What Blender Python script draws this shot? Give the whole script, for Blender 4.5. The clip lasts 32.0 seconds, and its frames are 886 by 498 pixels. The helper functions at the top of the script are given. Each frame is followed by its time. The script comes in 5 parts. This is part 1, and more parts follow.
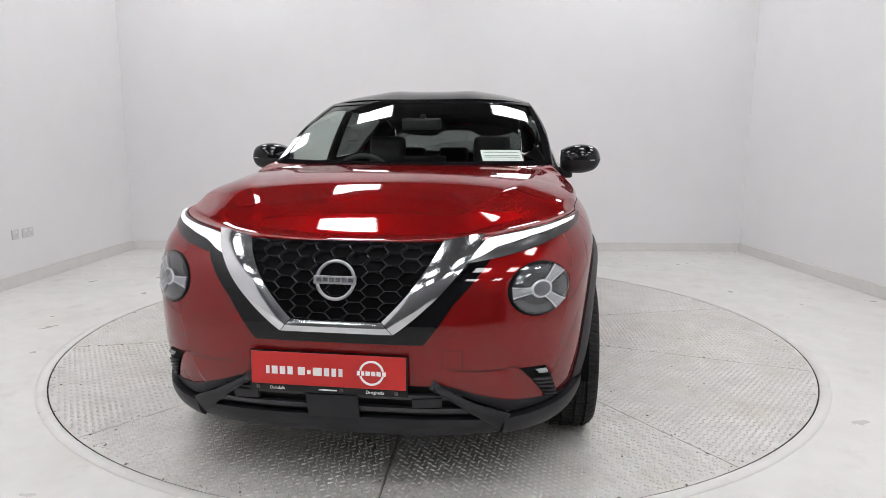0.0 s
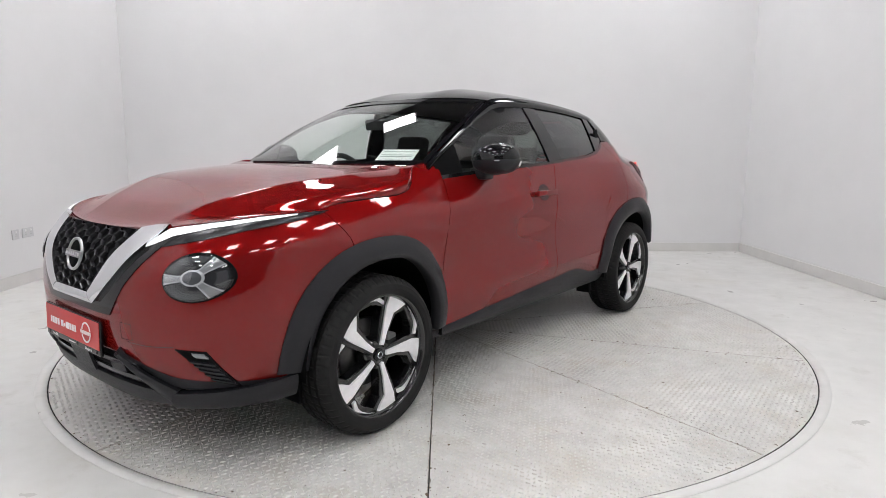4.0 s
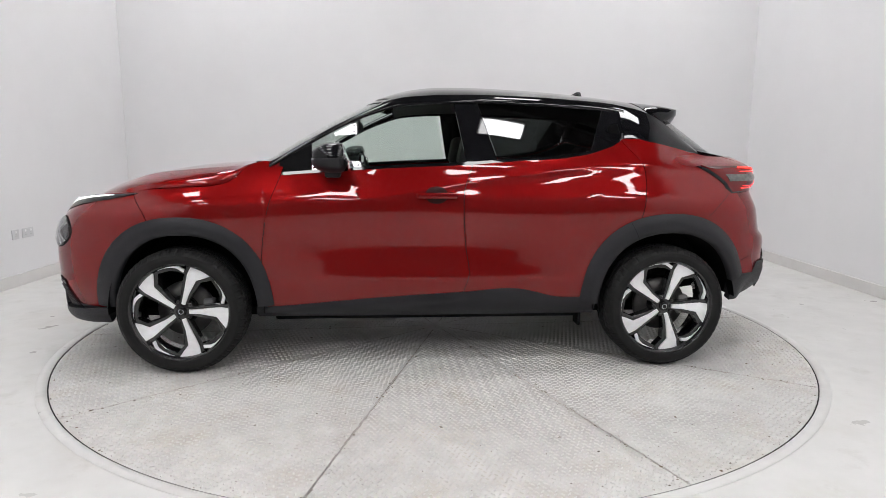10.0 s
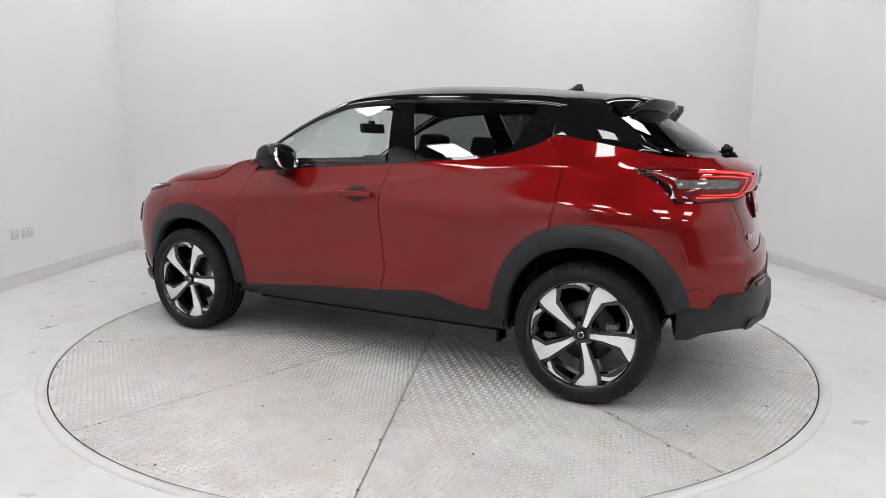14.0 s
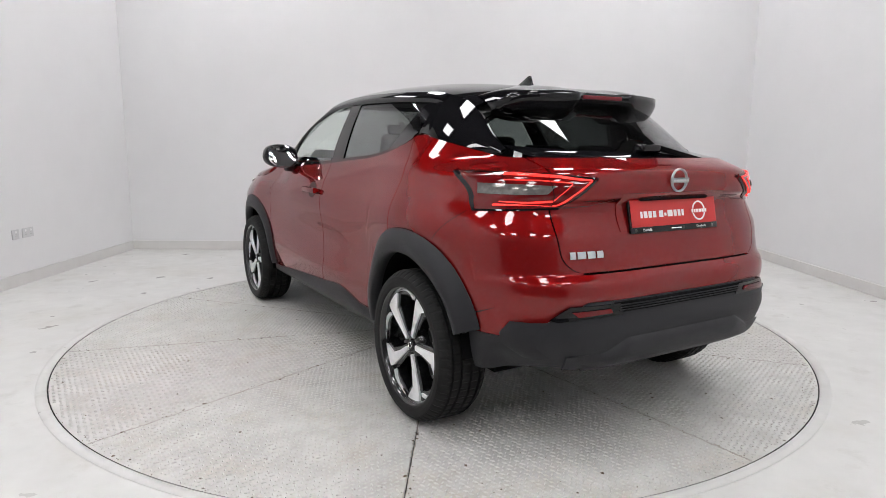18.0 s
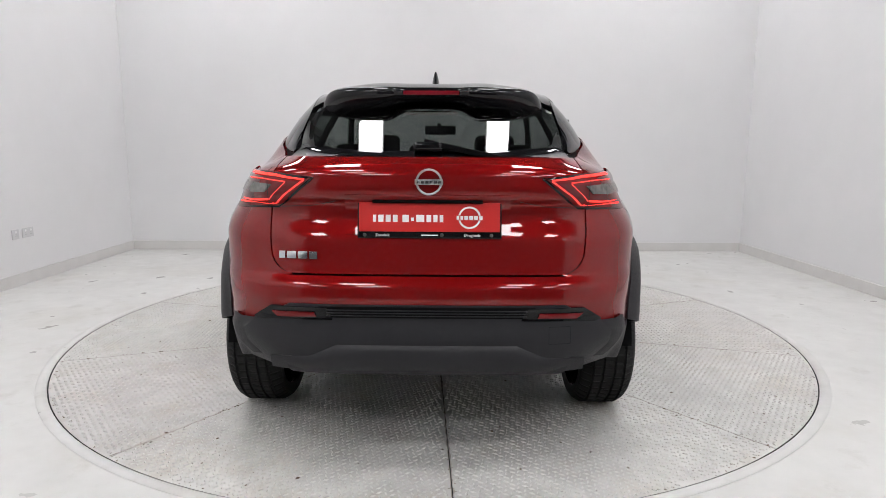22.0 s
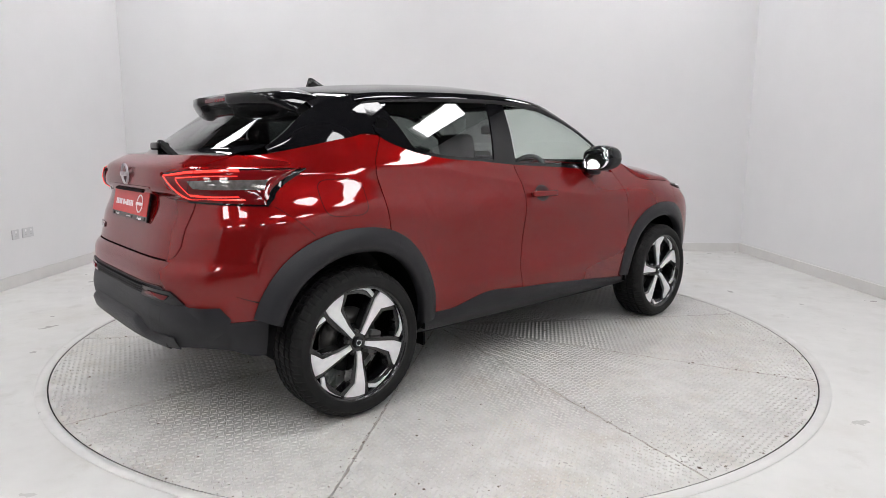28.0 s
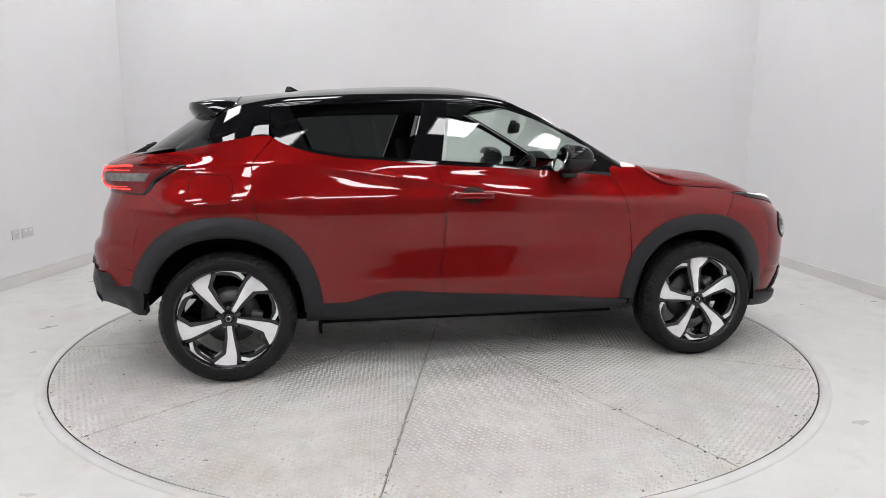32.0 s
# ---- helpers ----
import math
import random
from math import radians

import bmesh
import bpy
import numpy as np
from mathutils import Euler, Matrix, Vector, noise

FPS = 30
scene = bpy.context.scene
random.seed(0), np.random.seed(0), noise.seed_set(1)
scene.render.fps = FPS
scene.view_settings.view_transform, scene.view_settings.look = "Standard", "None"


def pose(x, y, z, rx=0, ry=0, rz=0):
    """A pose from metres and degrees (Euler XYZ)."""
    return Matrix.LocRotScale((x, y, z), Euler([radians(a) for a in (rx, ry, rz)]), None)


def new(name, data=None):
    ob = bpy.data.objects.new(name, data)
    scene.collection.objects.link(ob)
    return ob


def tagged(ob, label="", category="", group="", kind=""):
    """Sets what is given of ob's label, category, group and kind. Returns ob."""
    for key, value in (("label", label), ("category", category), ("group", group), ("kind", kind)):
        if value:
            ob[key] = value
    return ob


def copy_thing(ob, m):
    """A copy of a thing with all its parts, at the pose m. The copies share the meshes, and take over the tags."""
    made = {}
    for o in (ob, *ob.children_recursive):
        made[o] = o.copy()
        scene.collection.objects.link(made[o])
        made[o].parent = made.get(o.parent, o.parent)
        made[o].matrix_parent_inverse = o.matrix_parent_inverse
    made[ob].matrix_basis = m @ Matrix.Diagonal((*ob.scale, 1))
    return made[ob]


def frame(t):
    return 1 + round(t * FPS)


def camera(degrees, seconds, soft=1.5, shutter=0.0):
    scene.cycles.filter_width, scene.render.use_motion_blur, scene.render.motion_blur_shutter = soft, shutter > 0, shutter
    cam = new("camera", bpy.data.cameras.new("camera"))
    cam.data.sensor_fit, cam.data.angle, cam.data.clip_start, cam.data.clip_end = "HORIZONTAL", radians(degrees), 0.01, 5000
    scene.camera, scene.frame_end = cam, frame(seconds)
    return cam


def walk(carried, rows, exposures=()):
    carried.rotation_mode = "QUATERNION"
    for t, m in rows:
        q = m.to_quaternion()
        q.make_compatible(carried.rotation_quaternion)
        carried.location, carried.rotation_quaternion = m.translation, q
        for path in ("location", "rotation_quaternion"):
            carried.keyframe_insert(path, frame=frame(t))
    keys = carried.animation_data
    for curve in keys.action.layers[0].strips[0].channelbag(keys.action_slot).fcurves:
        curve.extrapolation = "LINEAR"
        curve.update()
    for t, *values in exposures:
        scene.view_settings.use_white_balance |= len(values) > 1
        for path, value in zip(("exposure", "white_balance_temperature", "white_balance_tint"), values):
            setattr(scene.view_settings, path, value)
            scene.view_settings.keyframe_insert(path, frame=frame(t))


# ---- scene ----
# ---------- camera: a phone on a stand, the table turns before it ----------
cam = camera(71.27, 32.0, soft=0.35)
EYE = Matrix.Translation((0.0, -4.134, 1.186)) @ Euler((radians(90 - 8.96), 0, radians(-0.617))).to_matrix().to_4x4() @ pose(0, 0, 0, 0, 0, 0.33)
walk(cam, [(0.0, EYE), (32.0, EYE)], exposures=[(0.0, 0.0), (32.0, 0.0)])

RATE = 7.8711                 # degrees a second, clockwise from above
TABLE_R = 2.264
CAR_X, CAR_Y, CAR_YAW = -0.018, -0.0867, -97.99   # the car on the table at 0 s

# ---------- world and light ----------
world = bpy.data.worlds.new("showroom_world")
world.use_nodes = True
world.node_tree.nodes["Background"].inputs[0].default_value = (0.75, 0.78, 0.85, 1)
world.node_tree.nodes["Background"].inputs[1].default_value = 0.3
scene.world = world


# ---------- materials ----------
def mat(name, color, rough=0.5, metal=0.0, coat=0.0, vary=0.06, scale=30.0, bump=0.0, bump_scale=200.0, emit=None, strength=0.0,
        rough_vary=0.0, big=0.0, big_scale=1.5, flake=0.0, spec=None, edge=None):
    m = bpy.data.materials.new(name)
    m.use_nodes = True
    nt = m.node_tree
    b = nt.nodes["Principled BSDF"]
    link = nt.links.new
    b.inputs["Roughness"].default_value = rough
    b.inputs["Metallic"].default_value = metal
    b.inputs["Base Color"].default_value = (*color, 1)
    if spec is not None:
        b.inputs["Specular IOR Level"].default_value = spec
    if edge:
        b.inputs["Specular Tint"].default_value = (*edge, 1)
    if coat:
        b.inputs["Coat Weight"].default_value = coat
        b.inputs["Coat Roughness"].default_value = 0.02
    tc = nt.nodes.new("ShaderNodeTexCoord")
    if vary or big:
        out = None
        for amount, sc, det in ((vary, scale, 4.0), (big, big_scale, 3.0)):
            if not amount:
                continue
            n = nt.nodes.new("ShaderNodeTexNoise")
            n.inputs["Scale"].default_value, n.inputs["Detail"].default_value = sc, det
            link(tc.outputs["Object"], n.inputs["Vector"])
            r = nt.nodes.new("ShaderNodeMapRange")
            r.inputs["From Min"].default_value, r.inputs["From Max"].default_value = 0.3, 0.7
            r.inputs["To Min"].default_value, r.inputs["To Max"].default_value = 1 - amount, 1 + amount
            link(n.outputs["Fac"], r.inputs["Value"])
            if out is None:
                out = r.outputs["Result"]
            else:
                mm = nt.nodes.new("ShaderNodeMath")
                mm.operation = "MULTIPLY"
                link(out, mm.inputs[0])
                link(r.outputs["Result"], mm.inputs[1])
                out = mm.outputs[0]
        v = nt.nodes.new("ShaderNodeVectorMath")
        v.operation = "SCALE"
        v.inputs[0].default_value = color
        link(out, v.inputs["Scale"])
        link(v.outputs["Vector"], b.inputs["Base Color"])
    if rough_vary:
        n = nt.nodes.new("ShaderNodeTexNoise")
        n.inputs["Scale"].default_value, n.inputs["Detail"].default_value = 6.0, 5.0
        link(tc.outputs["Object"], n.inputs["Vector"])
        r = nt.nodes.new("ShaderNodeMapRange")
        r.inputs["From Min"].default_value, r.inputs["From Max"].default_value = 0.3, 0.7
        r.inputs["To Min"].default_value, r.inputs["To Max"].default_value = max(0.02, rough - rough_vary), rough + rough_vary
        link(n.outputs["Fac"], r.inputs["Value"])
        link(r.outputs["Result"], b.inputs["Roughness"])
    if bump or flake:
        n = nt.nodes.new("ShaderNodeTexNoise")
        n.inputs["Scale"].default_value, n.inputs["Detail"].default_value = (bump_scale, 3.0)
        link(tc.outputs["Object"], n.inputs["Vector"])
        bp = nt.nodes.new("ShaderNodeBump")
        bp.inputs["Strength"].default_value, bp.inputs["Distance"].default_value = bump or flake, 0.002
        link(n.outputs["Fac"], bp.inputs["Height"])
        link(bp.outputs["Normal"], b.inputs["Normal"])
    if emit:
        b.inputs["Emission Color"].default_value = (*emit, 1)
        b.inputs["Emission Strength"].default_value = strength
    return m


def glass_mat(name, tint, rough=0.0, dark=0.0):
    """Thin tinted glass: clear straight through, glossy on its face."""
    m = bpy.data.materials.new(name)
    m.use_nodes = True
    nt = m.node_tree
    nt.nodes.remove(nt.nodes["Principled BSDF"])
    out = nt.nodes["Material Output"]
    tr, gl, mix, lw, pw, mul = (nt.nodes.new(k) for k in ("ShaderNodeBsdfTransparent", "ShaderNodeBsdfGlossy", "ShaderNodeMixShader", "ShaderNodeLayerWeight", "ShaderNodeMath", "ShaderNodeMath"))
    tr.inputs[0].default_value = (*tint, 1)
    gl.inputs["Roughness"].default_value = rough
    gl.inputs["Color"].default_value = (1, 1, 1, 1)
    lw.inputs["Blend"].default_value = 0.5
    pw.operation, mul.operation = "POWER", "MULTIPLY_ADD"
    pw.inputs[1].default_value = 5.0
    mul.inputs[1].default_value, mul.inputs[2].default_value = 0.93, 0.065
    nt.links.new(lw.outputs["Facing"], pw.inputs[0])
    nt.links.new(pw.outputs[0], mul.inputs[0])
    nt.links.new(mul.outputs[0], mix.inputs[0])
    nt.links.new(tr.outputs[0], mix.inputs[1])
    nt.links.new(gl.outputs[0], mix.inputs[2])
    nt.links.new(mix.outputs[0], out.inputs[0])
    return m


M_RED = mat("red_metallic_paint", (0.190, 0.0042, 0.0045), 0.26, 0.34, 1.0, vary=0.03, scale=3.0, spec=0.0, edge=(0.25, 0.01, 0.01))
M_BLACK = mat("gloss_black_paint", (0.005, 0.005, 0.006), 0.03, 0.0, 0.0, vary=0.1, scale=4.0, spec=0.36)
M_PLASTIC = mat("textured_dark_plastic", (0.0165, 0.0165, 0.0195), 0.46, vary=0.12, scale=9.0, bump=0.25, bump_scale=900.0, spec=0.3)
M_RUBBER = mat("tyre_rubber", (0.012, 0.012, 0.012), 0.65, vary=0.2, scale=12.0, bump=0.15, bump_scale=300.0, spec=0.22)
M_DARK = mat("dark_cavity_plastic", (0.0035, 0.0035, 0.004), 0.75, vary=0.2, scale=8.0, spec=0.08)
M_CHROME = mat("polished_chrome", (0.68, 0.69, 0.71), 0.12, 1.0, vary=0.02, scale=5.0)
M_SATIN = mat("satin_silver", (0.40, 0.40, 0.41), 0.3, 0.8, vary=0.03, scale=8.0)
M_ALLOY = mat("machined_alloy", (0.90, 0.90, 0.91), 0.34, 0.25, vary=0.04, scale=40.0, bump=0.05, bump_scale=500.0)
M_RIMBLACK = mat("wheel_gloss_black", (0.008, 0.008, 0.009), 0.2, 0.0, 0.6, vary=0.1)
M_DISC = mat("brake_steel", (0.10, 0.098, 0.095), 0.42, 0.8, vary=0.12, scale=25.0)
M_CALIPER = mat("cast_caliper", (0.22, 0.22, 0.22), 0.45, 0.5, vary=0.15, scale=30.0)
M_WS = glass_mat("windscreen_glass", (0.88, 0.93, 0.90))
M_SIDEGLASS = glass_mat("door_glass", (0.84, 0.91, 0.87))
M_PRIVACY = glass_mat("privacy_glass", (0.14, 0.155, 0.15))
M_SMOKED = glass_mat("smoked_door_glass", (0.17, 0.185, 0.18))
M_LENS = glass_mat("clear_lens", (0.93, 0.94, 0.95))
M_CABIN = mat("cabin_cloth", (0.016, 0.016, 0.018), 0.8, vary=0.2, scale=20.0, bump=0.3, bump_scale=400.0)
M_HEADLINER = mat("headliner_cloth", (0.05, 0.05, 0.05), 0.9, vary=0.08, scale=20.0)
M_WALL = mat("white_wall_paint", (0.70, 0.697, 0.706), 0.6, vary=0.012, scale=3.0, big=0.02, big_scale=0.6, bump=0.06, bump_scale=60.0)
# tone of the unseen south wall, kept dark to deepen the car's reflections
M_BACKWALL = mat("unseen_dark_backdrop", (0.075, 0.075, 0.078), 0.7, vary=0.03, scale=3.0)
M_SKIRT = mat("white_gloss_woodwork", (0.61, 0.597, 0.587), 0.4, vary=0.03, scale=6.0)
M_SOCKET = mat("white_socket_plastic", (0.54, 0.54, 0.555), 0.35, vary=0.02)
M_LAMP = mat("led_panel_diffuser", (0.9, 0.9, 0.9), 0.5, vary=0, emit=(1.0, 0.99, 1.0), strength=20.3)
M_FRAME = mat("white_metal_frame", (0.8, 0.8, 0.8), 0.4, vary=0.02)
M_CEIL = mat("dark_roof_sheeting", (0.05, 0.05, 0.052), 0.8, vary=0.03, scale=2.0)
M_BEAM = mat("dark_roof_beam", (0.06, 0.06, 0.065), 0.6, vary=0.1, scale=5.0)

M_PAPER = mat("white_paper", (0.8, 0.8, 0.8), 0.8, vary=0.02)
M_GREYBAR = mat("grey_print", (0.35, 0.38, 0.36), 0.8, vary=0.02)
M_LENS2 = mat("projector_glass", (0.10, 0.105, 0.115), 0.05, 0.3, 0.8, vary=0.05)
M_MIRROR = mat("mirror_silver", (0.9, 0.9, 0.9), 0.02, 1.0, vary=0)
# body red darkened to carry the shade of the handle cup and creases
M_SHADED_RED = mat("red_paint_with_shade", (0.022, 0.001, 0.001), 0.4, 0.6, 0.15, vary=0.03)


# ---------- mesh helpers ----------
def mesh_from(name, verts, faces, material, smooth=True):
    me = bpy.data.meshes.new(name)
    me.from_pydata([tuple(map(float, v)) for v in verts], [], faces)
    me.materials.append(material)
    if smooth:
        me.polygons.foreach_set("use_smooth", [True] * len(me.polygons))
    me.update()
    return me


def child(name, me, parent, label=""):
    ob = new(name, me)
    ob.parent = parent
    if label:
        tagged(ob, label)
    return ob


def part(name, bm, material, parent, label="", smooth=False):
    me = bpy.data.meshes.new(name)
    bm.to_mesh(me)
    bm.free()
    me.materials.append(material)
    if smooth:
        me.polygons.foreach_set("use_smooth", [True] * len(me.polygons))
    return child(name, me, parent, label)


def box_bm(x0, x1, y0, y1, z0, z1, bevel=0.0, seg=2):
    bm = bmesh.new()
    bmesh.ops.create_cube(bm, size=1.0)
    for v in bm.verts:
        v.co = ((x0 + x1) / 2 + v.co.x * (x1 - x0), (y0 + y1) / 2 + v.co.y * (y1 - y0), (z0 + z1) / 2 + v.co.z * (z1 - z0))
    if bevel:
        bmesh.ops.bevel(bm, geom=bm.edges[:], offset=bevel, segments=seg, affect="EDGES", profile=0.6)
    return bm


def empty(name, m=None):
    ob = new(name)
    ob.empty_display_size = 0.2
    if m is not None:
        ob.matrix_world = m
    return ob


def curve(*pairs):
    """A smooth curve through (x, y) pairs, x ascending."""
    xs, ys = np.array([a for a, _ in pairs], float), np.array([b for _, b in pairs], float)
    d = np.diff(ys) / np.diff(xs)
    t = np.zeros(len(xs))
    t[0], t[-1] = d[0], d[-1]
    for i in range(1, len(xs) - 1):
        h0, h1 = xs[i] - xs[i - 1], xs[i + 1] - xs[i]
        t[i] = (d[i - 1] * h1 + d[i] * h0) / (h0 + h1)

    def f(x):
        x = np.clip(np.asarray(x, float), xs[0], xs[-1])
        i = np.clip(np.searchsorted(xs, x, side="right") - 1, 0, len(xs) - 2)
        h = xs[i + 1] - xs[i]
        s = (x - xs[i]) / h
        return ((1 + 2 * s) * (1 - s) ** 2 * ys[i] + s * (1 - s) ** 2 * h * t[i] + s * s * (3 - 2 * s) * ys[i + 1] + s * s * (s - 1) * h * t[i + 1])
    return f


def grid_mesh(name, P, material, skirt=0.012, inner=(-0.1, 0, 0.7), closed=False, holes=()):
    """A skin from an array of points (rows, columns, 3), turned outward from inner, with a folded edge of the given depth."""
    P = np.asarray(P, float)
    n, m = P.shape[:2]
    du, dv = np.gradient(P, axis=0), np.gradient(P, axis=1)
    if closed:
        dv = np.roll(P, -1, 1) - np.roll(P, 1, 1)
    N = np.cross(du, dv)
    L = np.linalg.norm(N, axis=2, keepdims=True)
    N = np.where(L > 1e-12, N / np.maximum(L, 1e-12), 0)
    out = ((P - np.asarray(inner)) * N).sum()
    flip = out < 0
    if flip:
        N = -N
    verts = list(P.reshape(-1, 3))
    faces = []
    cols = m if closed else m - 1
    for i in range(n - 1):
        for j in range(cols):
            if holes and any(np.linalg.norm(P[i, j] - h) < r for h, r in holes):
                continue
            a, b, c, d = i * m + j, i * m + (j + 1) % m, (i + 1) * m + (j + 1) % m, (i + 1) * m + j
            faces.append((a, b, c, d) if flip else (a, d, c, b))
    skin = len(faces)
    if skirt:
        if closed:
            rings = [[(0, j) for j in range(m)] + [(0, 0)], [(n - 1, j) for j in range(m)][::-1] + [(n - 1, m - 1)]]
        else:
            rings = [[(0, j) for j in range(m)] + [(i, m - 1) for i in range(1, n)] + [(n - 1, j) for j in range(m - 2, -1, -1)] + [(i, 0) for i in range(n - 2, -1, -1)]]
        for ring in rings:
            base = len(verts)
            for i, j in ring:
                verts.append(P[i, j])
                verts.append(P[i, j] - N[i, j] * skirt)
            for k in range(len(ring) - 1):
                a, b = base + 2 * k, base + 2 * k + 2
                f = (a, a + 1, b + 1, b)
                faces.append(f if flip else f[::-1])
    me = mesh_from(name, verts, faces, material)
    if skirt:
        flags = [True] * len(me.polygons)
        for k in range(skin, len(flags)):
            flags[k] = False
        me.polygons.foreach_set("use_smooth", flags)
    return me


def mirrored(P):
    Q = np.array(P, float)
    Q[..., 1] *= -1
    return Q


def pair(name, P, material, parent, label="", skirt=0.012, inner=(-0.1, 0, 0.7), closed=False):
    """The same skin on the left and on the right of the car."""
    a = child(name, grid_mesh(name, P, material, skirt, inner, closed), parent, label)
    b = child(name, grid_mesh(name, mirrored(P), material, skirt, (inner[0], -inner[1], inner[2]), closed), parent, label)
    return a, b


def lathe(name, prof, material, parent, seg=48, label="", smooth=True):
    """A turned part round the local y axis, from (radius, y) pairs."""
    ang = np.linspace(0, 2 * np.pi, seg, endpoint=False)
    verts, faces, k = [], [], len(prof)
    for a in ang:
        for r, y in prof:
            verts.append((r * np.cos(a), y, r * np.sin(a)))
    for i in range(seg):
        j = (i + 1) % seg
        for q in range(k - 1):
            faces.append((i * k + q, i * k + q + 1, j * k + q + 1, j * k + q))
    return child(name, mesh_from(name, verts, faces, material, smooth), parent, label)


# ---------- room ----------
def slab(name, x0, x1, y0, y1, z0, z1, material, label, category, bevel=0.0):
    bm = box_bm(x0, x1, y0, y1, z0, z1, bevel)
    me = bpy.data.meshes.new(name)
    bm.to_mesh(me)
    bm.free()
    me.materials.append(material)
    return tagged(new(name, me), label, category, kind="structure")


XL, XR, YB, YF, HT = -3.67, 3.71, 3.30, -7.2, 4.3
slab("wall_west", XL - 0.15, XL, YF, YB, 0, HT, M_WALL, "smooth white painted side wall with a socket", "wall")
slab("wall_east", XR, XR + 0.15, YF, YB, 0, HT, M_WALL, "smooth white painted side wall", "wall")
slab("wall_north", XL - 0.15, XR + 0.15, YB, YB + 0.15, 0, HT, M_WALL, "smooth white painted back wall", "wall")
# the south wall is added out of view and stands for a dim open hall
slab("wall_south", XL - 0.15, XR + 0.15, YF - 0.15, YF, 0, HT, M_BACKWALL, "unseen dark grey wall added behind the camera for a dim hall", "wall")
slab("ceiling", XL - 0.15, XR + 0.15, YF - 0.15, YB + 0.15, HT, HT + 0.1, M_CEIL, "dark sheeted roof over the turntable bay", "ceiling")
for nm, a in (("baseboard_west", (XL, XL + 0.018, YF, YB - 0.018)), ("baseboard_east", (XR - 0.018, XR, YF, YB - 0.018)), ("baseboard_north", (XL + 0.018, XR - 0.018, YB - 0.018, YB))):
    slab(nm, *a, 0.0, 0.105, M_SKIRT, "white painted skirting board along the wall foot", "baseboard", 0.004)
# ---------- floor with the round pit ----------
def floor_mat():
    m = mat("worn_white_epoxy_floor", (0.585, 0.58, 0.567), 0.35, vary=0.03, scale=9.0, big=0.05, big_scale=1.3, rough_vary=0.08)
    return m


M_FLOOR = floor_mat()


def floor():
    seg, R1 = 160, TABLE_R + 0.0068
    verts, faces = [], []
    ang = np.linspace(0, 2 * np.pi, seg, endpoint=False)
    for a in ang:
        c, s = np.cos(a), np.sin(a)
        k = min([(XR if c > 0 else -XL) / max(abs(c), 1e-6), (YB if s > 0 else -YF) / max(abs(s), 1e-6)])
        verts += [(R1 * c, R1 * s, -0.15), (R1 * c, R1 * s, 0.0), (k * c, k * s, 0.0)]
    corners = [(XR, YB), (XL, YB), (XL, YF), (XR, YF)]
    for i in range(seg):
        j = (i + 1) % seg
        faces.append((3 * i, 3 * i + 1, 3 * j + 1, 3 * j))
        faces.append((3 * i + 1, 3 * i + 2, 3 * j + 2, 3 * j + 1))
    for x, y in corners:
        a = np.arctan2(y, x) % (2 * np.pi)
        i = int(a / (2 * np.pi) * seg)
        j = (i + 1) % seg
        verts.append((x, y, 0.0))
        faces.append((3 * i + 2, len(verts) - 1, 3 * j + 2))
    base = len(verts)
    verts.append((0, 0, -0.15))
    for i in range(seg):
        faces.append((3 * i, 3 * ((i + 1) % seg), base))
    me = mesh_from("floor", verts, faces, M_FLOOR, smooth=False)
    return tagged(new("floor", me), "worn white painted concrete floor with a round pit", "floor", kind="structure")


floor()
P_RING = [(TABLE_R + 0.0076, 0.001), (TABLE_R + 0.0096, 0.004), (TABLE_R + 0.056, 0.004), (TABLE_R + 0.058, 0.001)]
# ---------- turntable ----------
M_PLATE = mat("worn_tread_plate", (0.545, 0.537, 0.52), 0.42, 0.1, vary=0.10, scale=9.0, big=0.10, big_scale=1.6, rough_vary=0.12)
M_LUG = mat("tread_plate_lugs", (0.61, 0.60, 0.58), 0.35, 0.15, vary=0.08, scale=15.0)


def stain(m, color, scale, lo, hi, amount):
    """Adds blotches of a second colour to a material."""
    nt = m.node_tree
    b = nt.nodes["Principled BSDF"]
    old = b.inputs["Base Color"].links[0].from_socket
    tc = nt.nodes.new("ShaderNodeTexCoord")
    n = nt.nodes.new("ShaderNodeTexNoise")
    n.inputs["Scale"].default_value, n.inputs["Detail"].default_value, n.inputs["Roughness"].default_value = scale, 7.0, 0.65
    r = nt.nodes.new("ShaderNodeMapRange")
    r.inputs["From Min"].default_value, r.inputs["From Max"].default_value = lo, hi
    r.inputs["To Max"].default_value = amount
    mix = nt.nodes.new("ShaderNodeMix")
    mix.data_type = "RGBA"
    nt.links.new(tc.outputs["Object"], n.inputs["Vector"])
    nt.links.new(n.outputs["Fac"], r.inputs["Value"])
    nt.links.new(r.outputs["Result"], mix.inputs[0])
    nt.links.new(old, mix.inputs[6])
    mix.inputs[7].default_value = (*color, 1)
    nt.links.new(mix.outputs[2], b.inputs["Base Color"])


stain(M_PLATE, (0.42, 0.35, 0.25), 2.6, 0.52, 0.76, 0.50)
stain(M_LUG, (0.22, 0.20, 0.18), 9.0, 0.60, 0.72, 0.55)
stain(M_PLATE, (0.16, 0.14, 0.12), 22.0, 0.66, 0.78, 0.6)
stain(M_LUG, (0.45, 0.39, 0.28), 1.7, 0.54, 0.76, 0.45)
stain(M_FLOOR, (0.40, 0.36, 0.28), 0.9, 0.52, 0.72, 0.30)
stain(M_FLOOR, (0.22, 0.21, 0.19), 30.0, 0.72, 0.82, 0.25)
stain(M_FLOOR, (0.34, 0.32, 0.285), 5.0, 0.56, 0.72, 0.35)
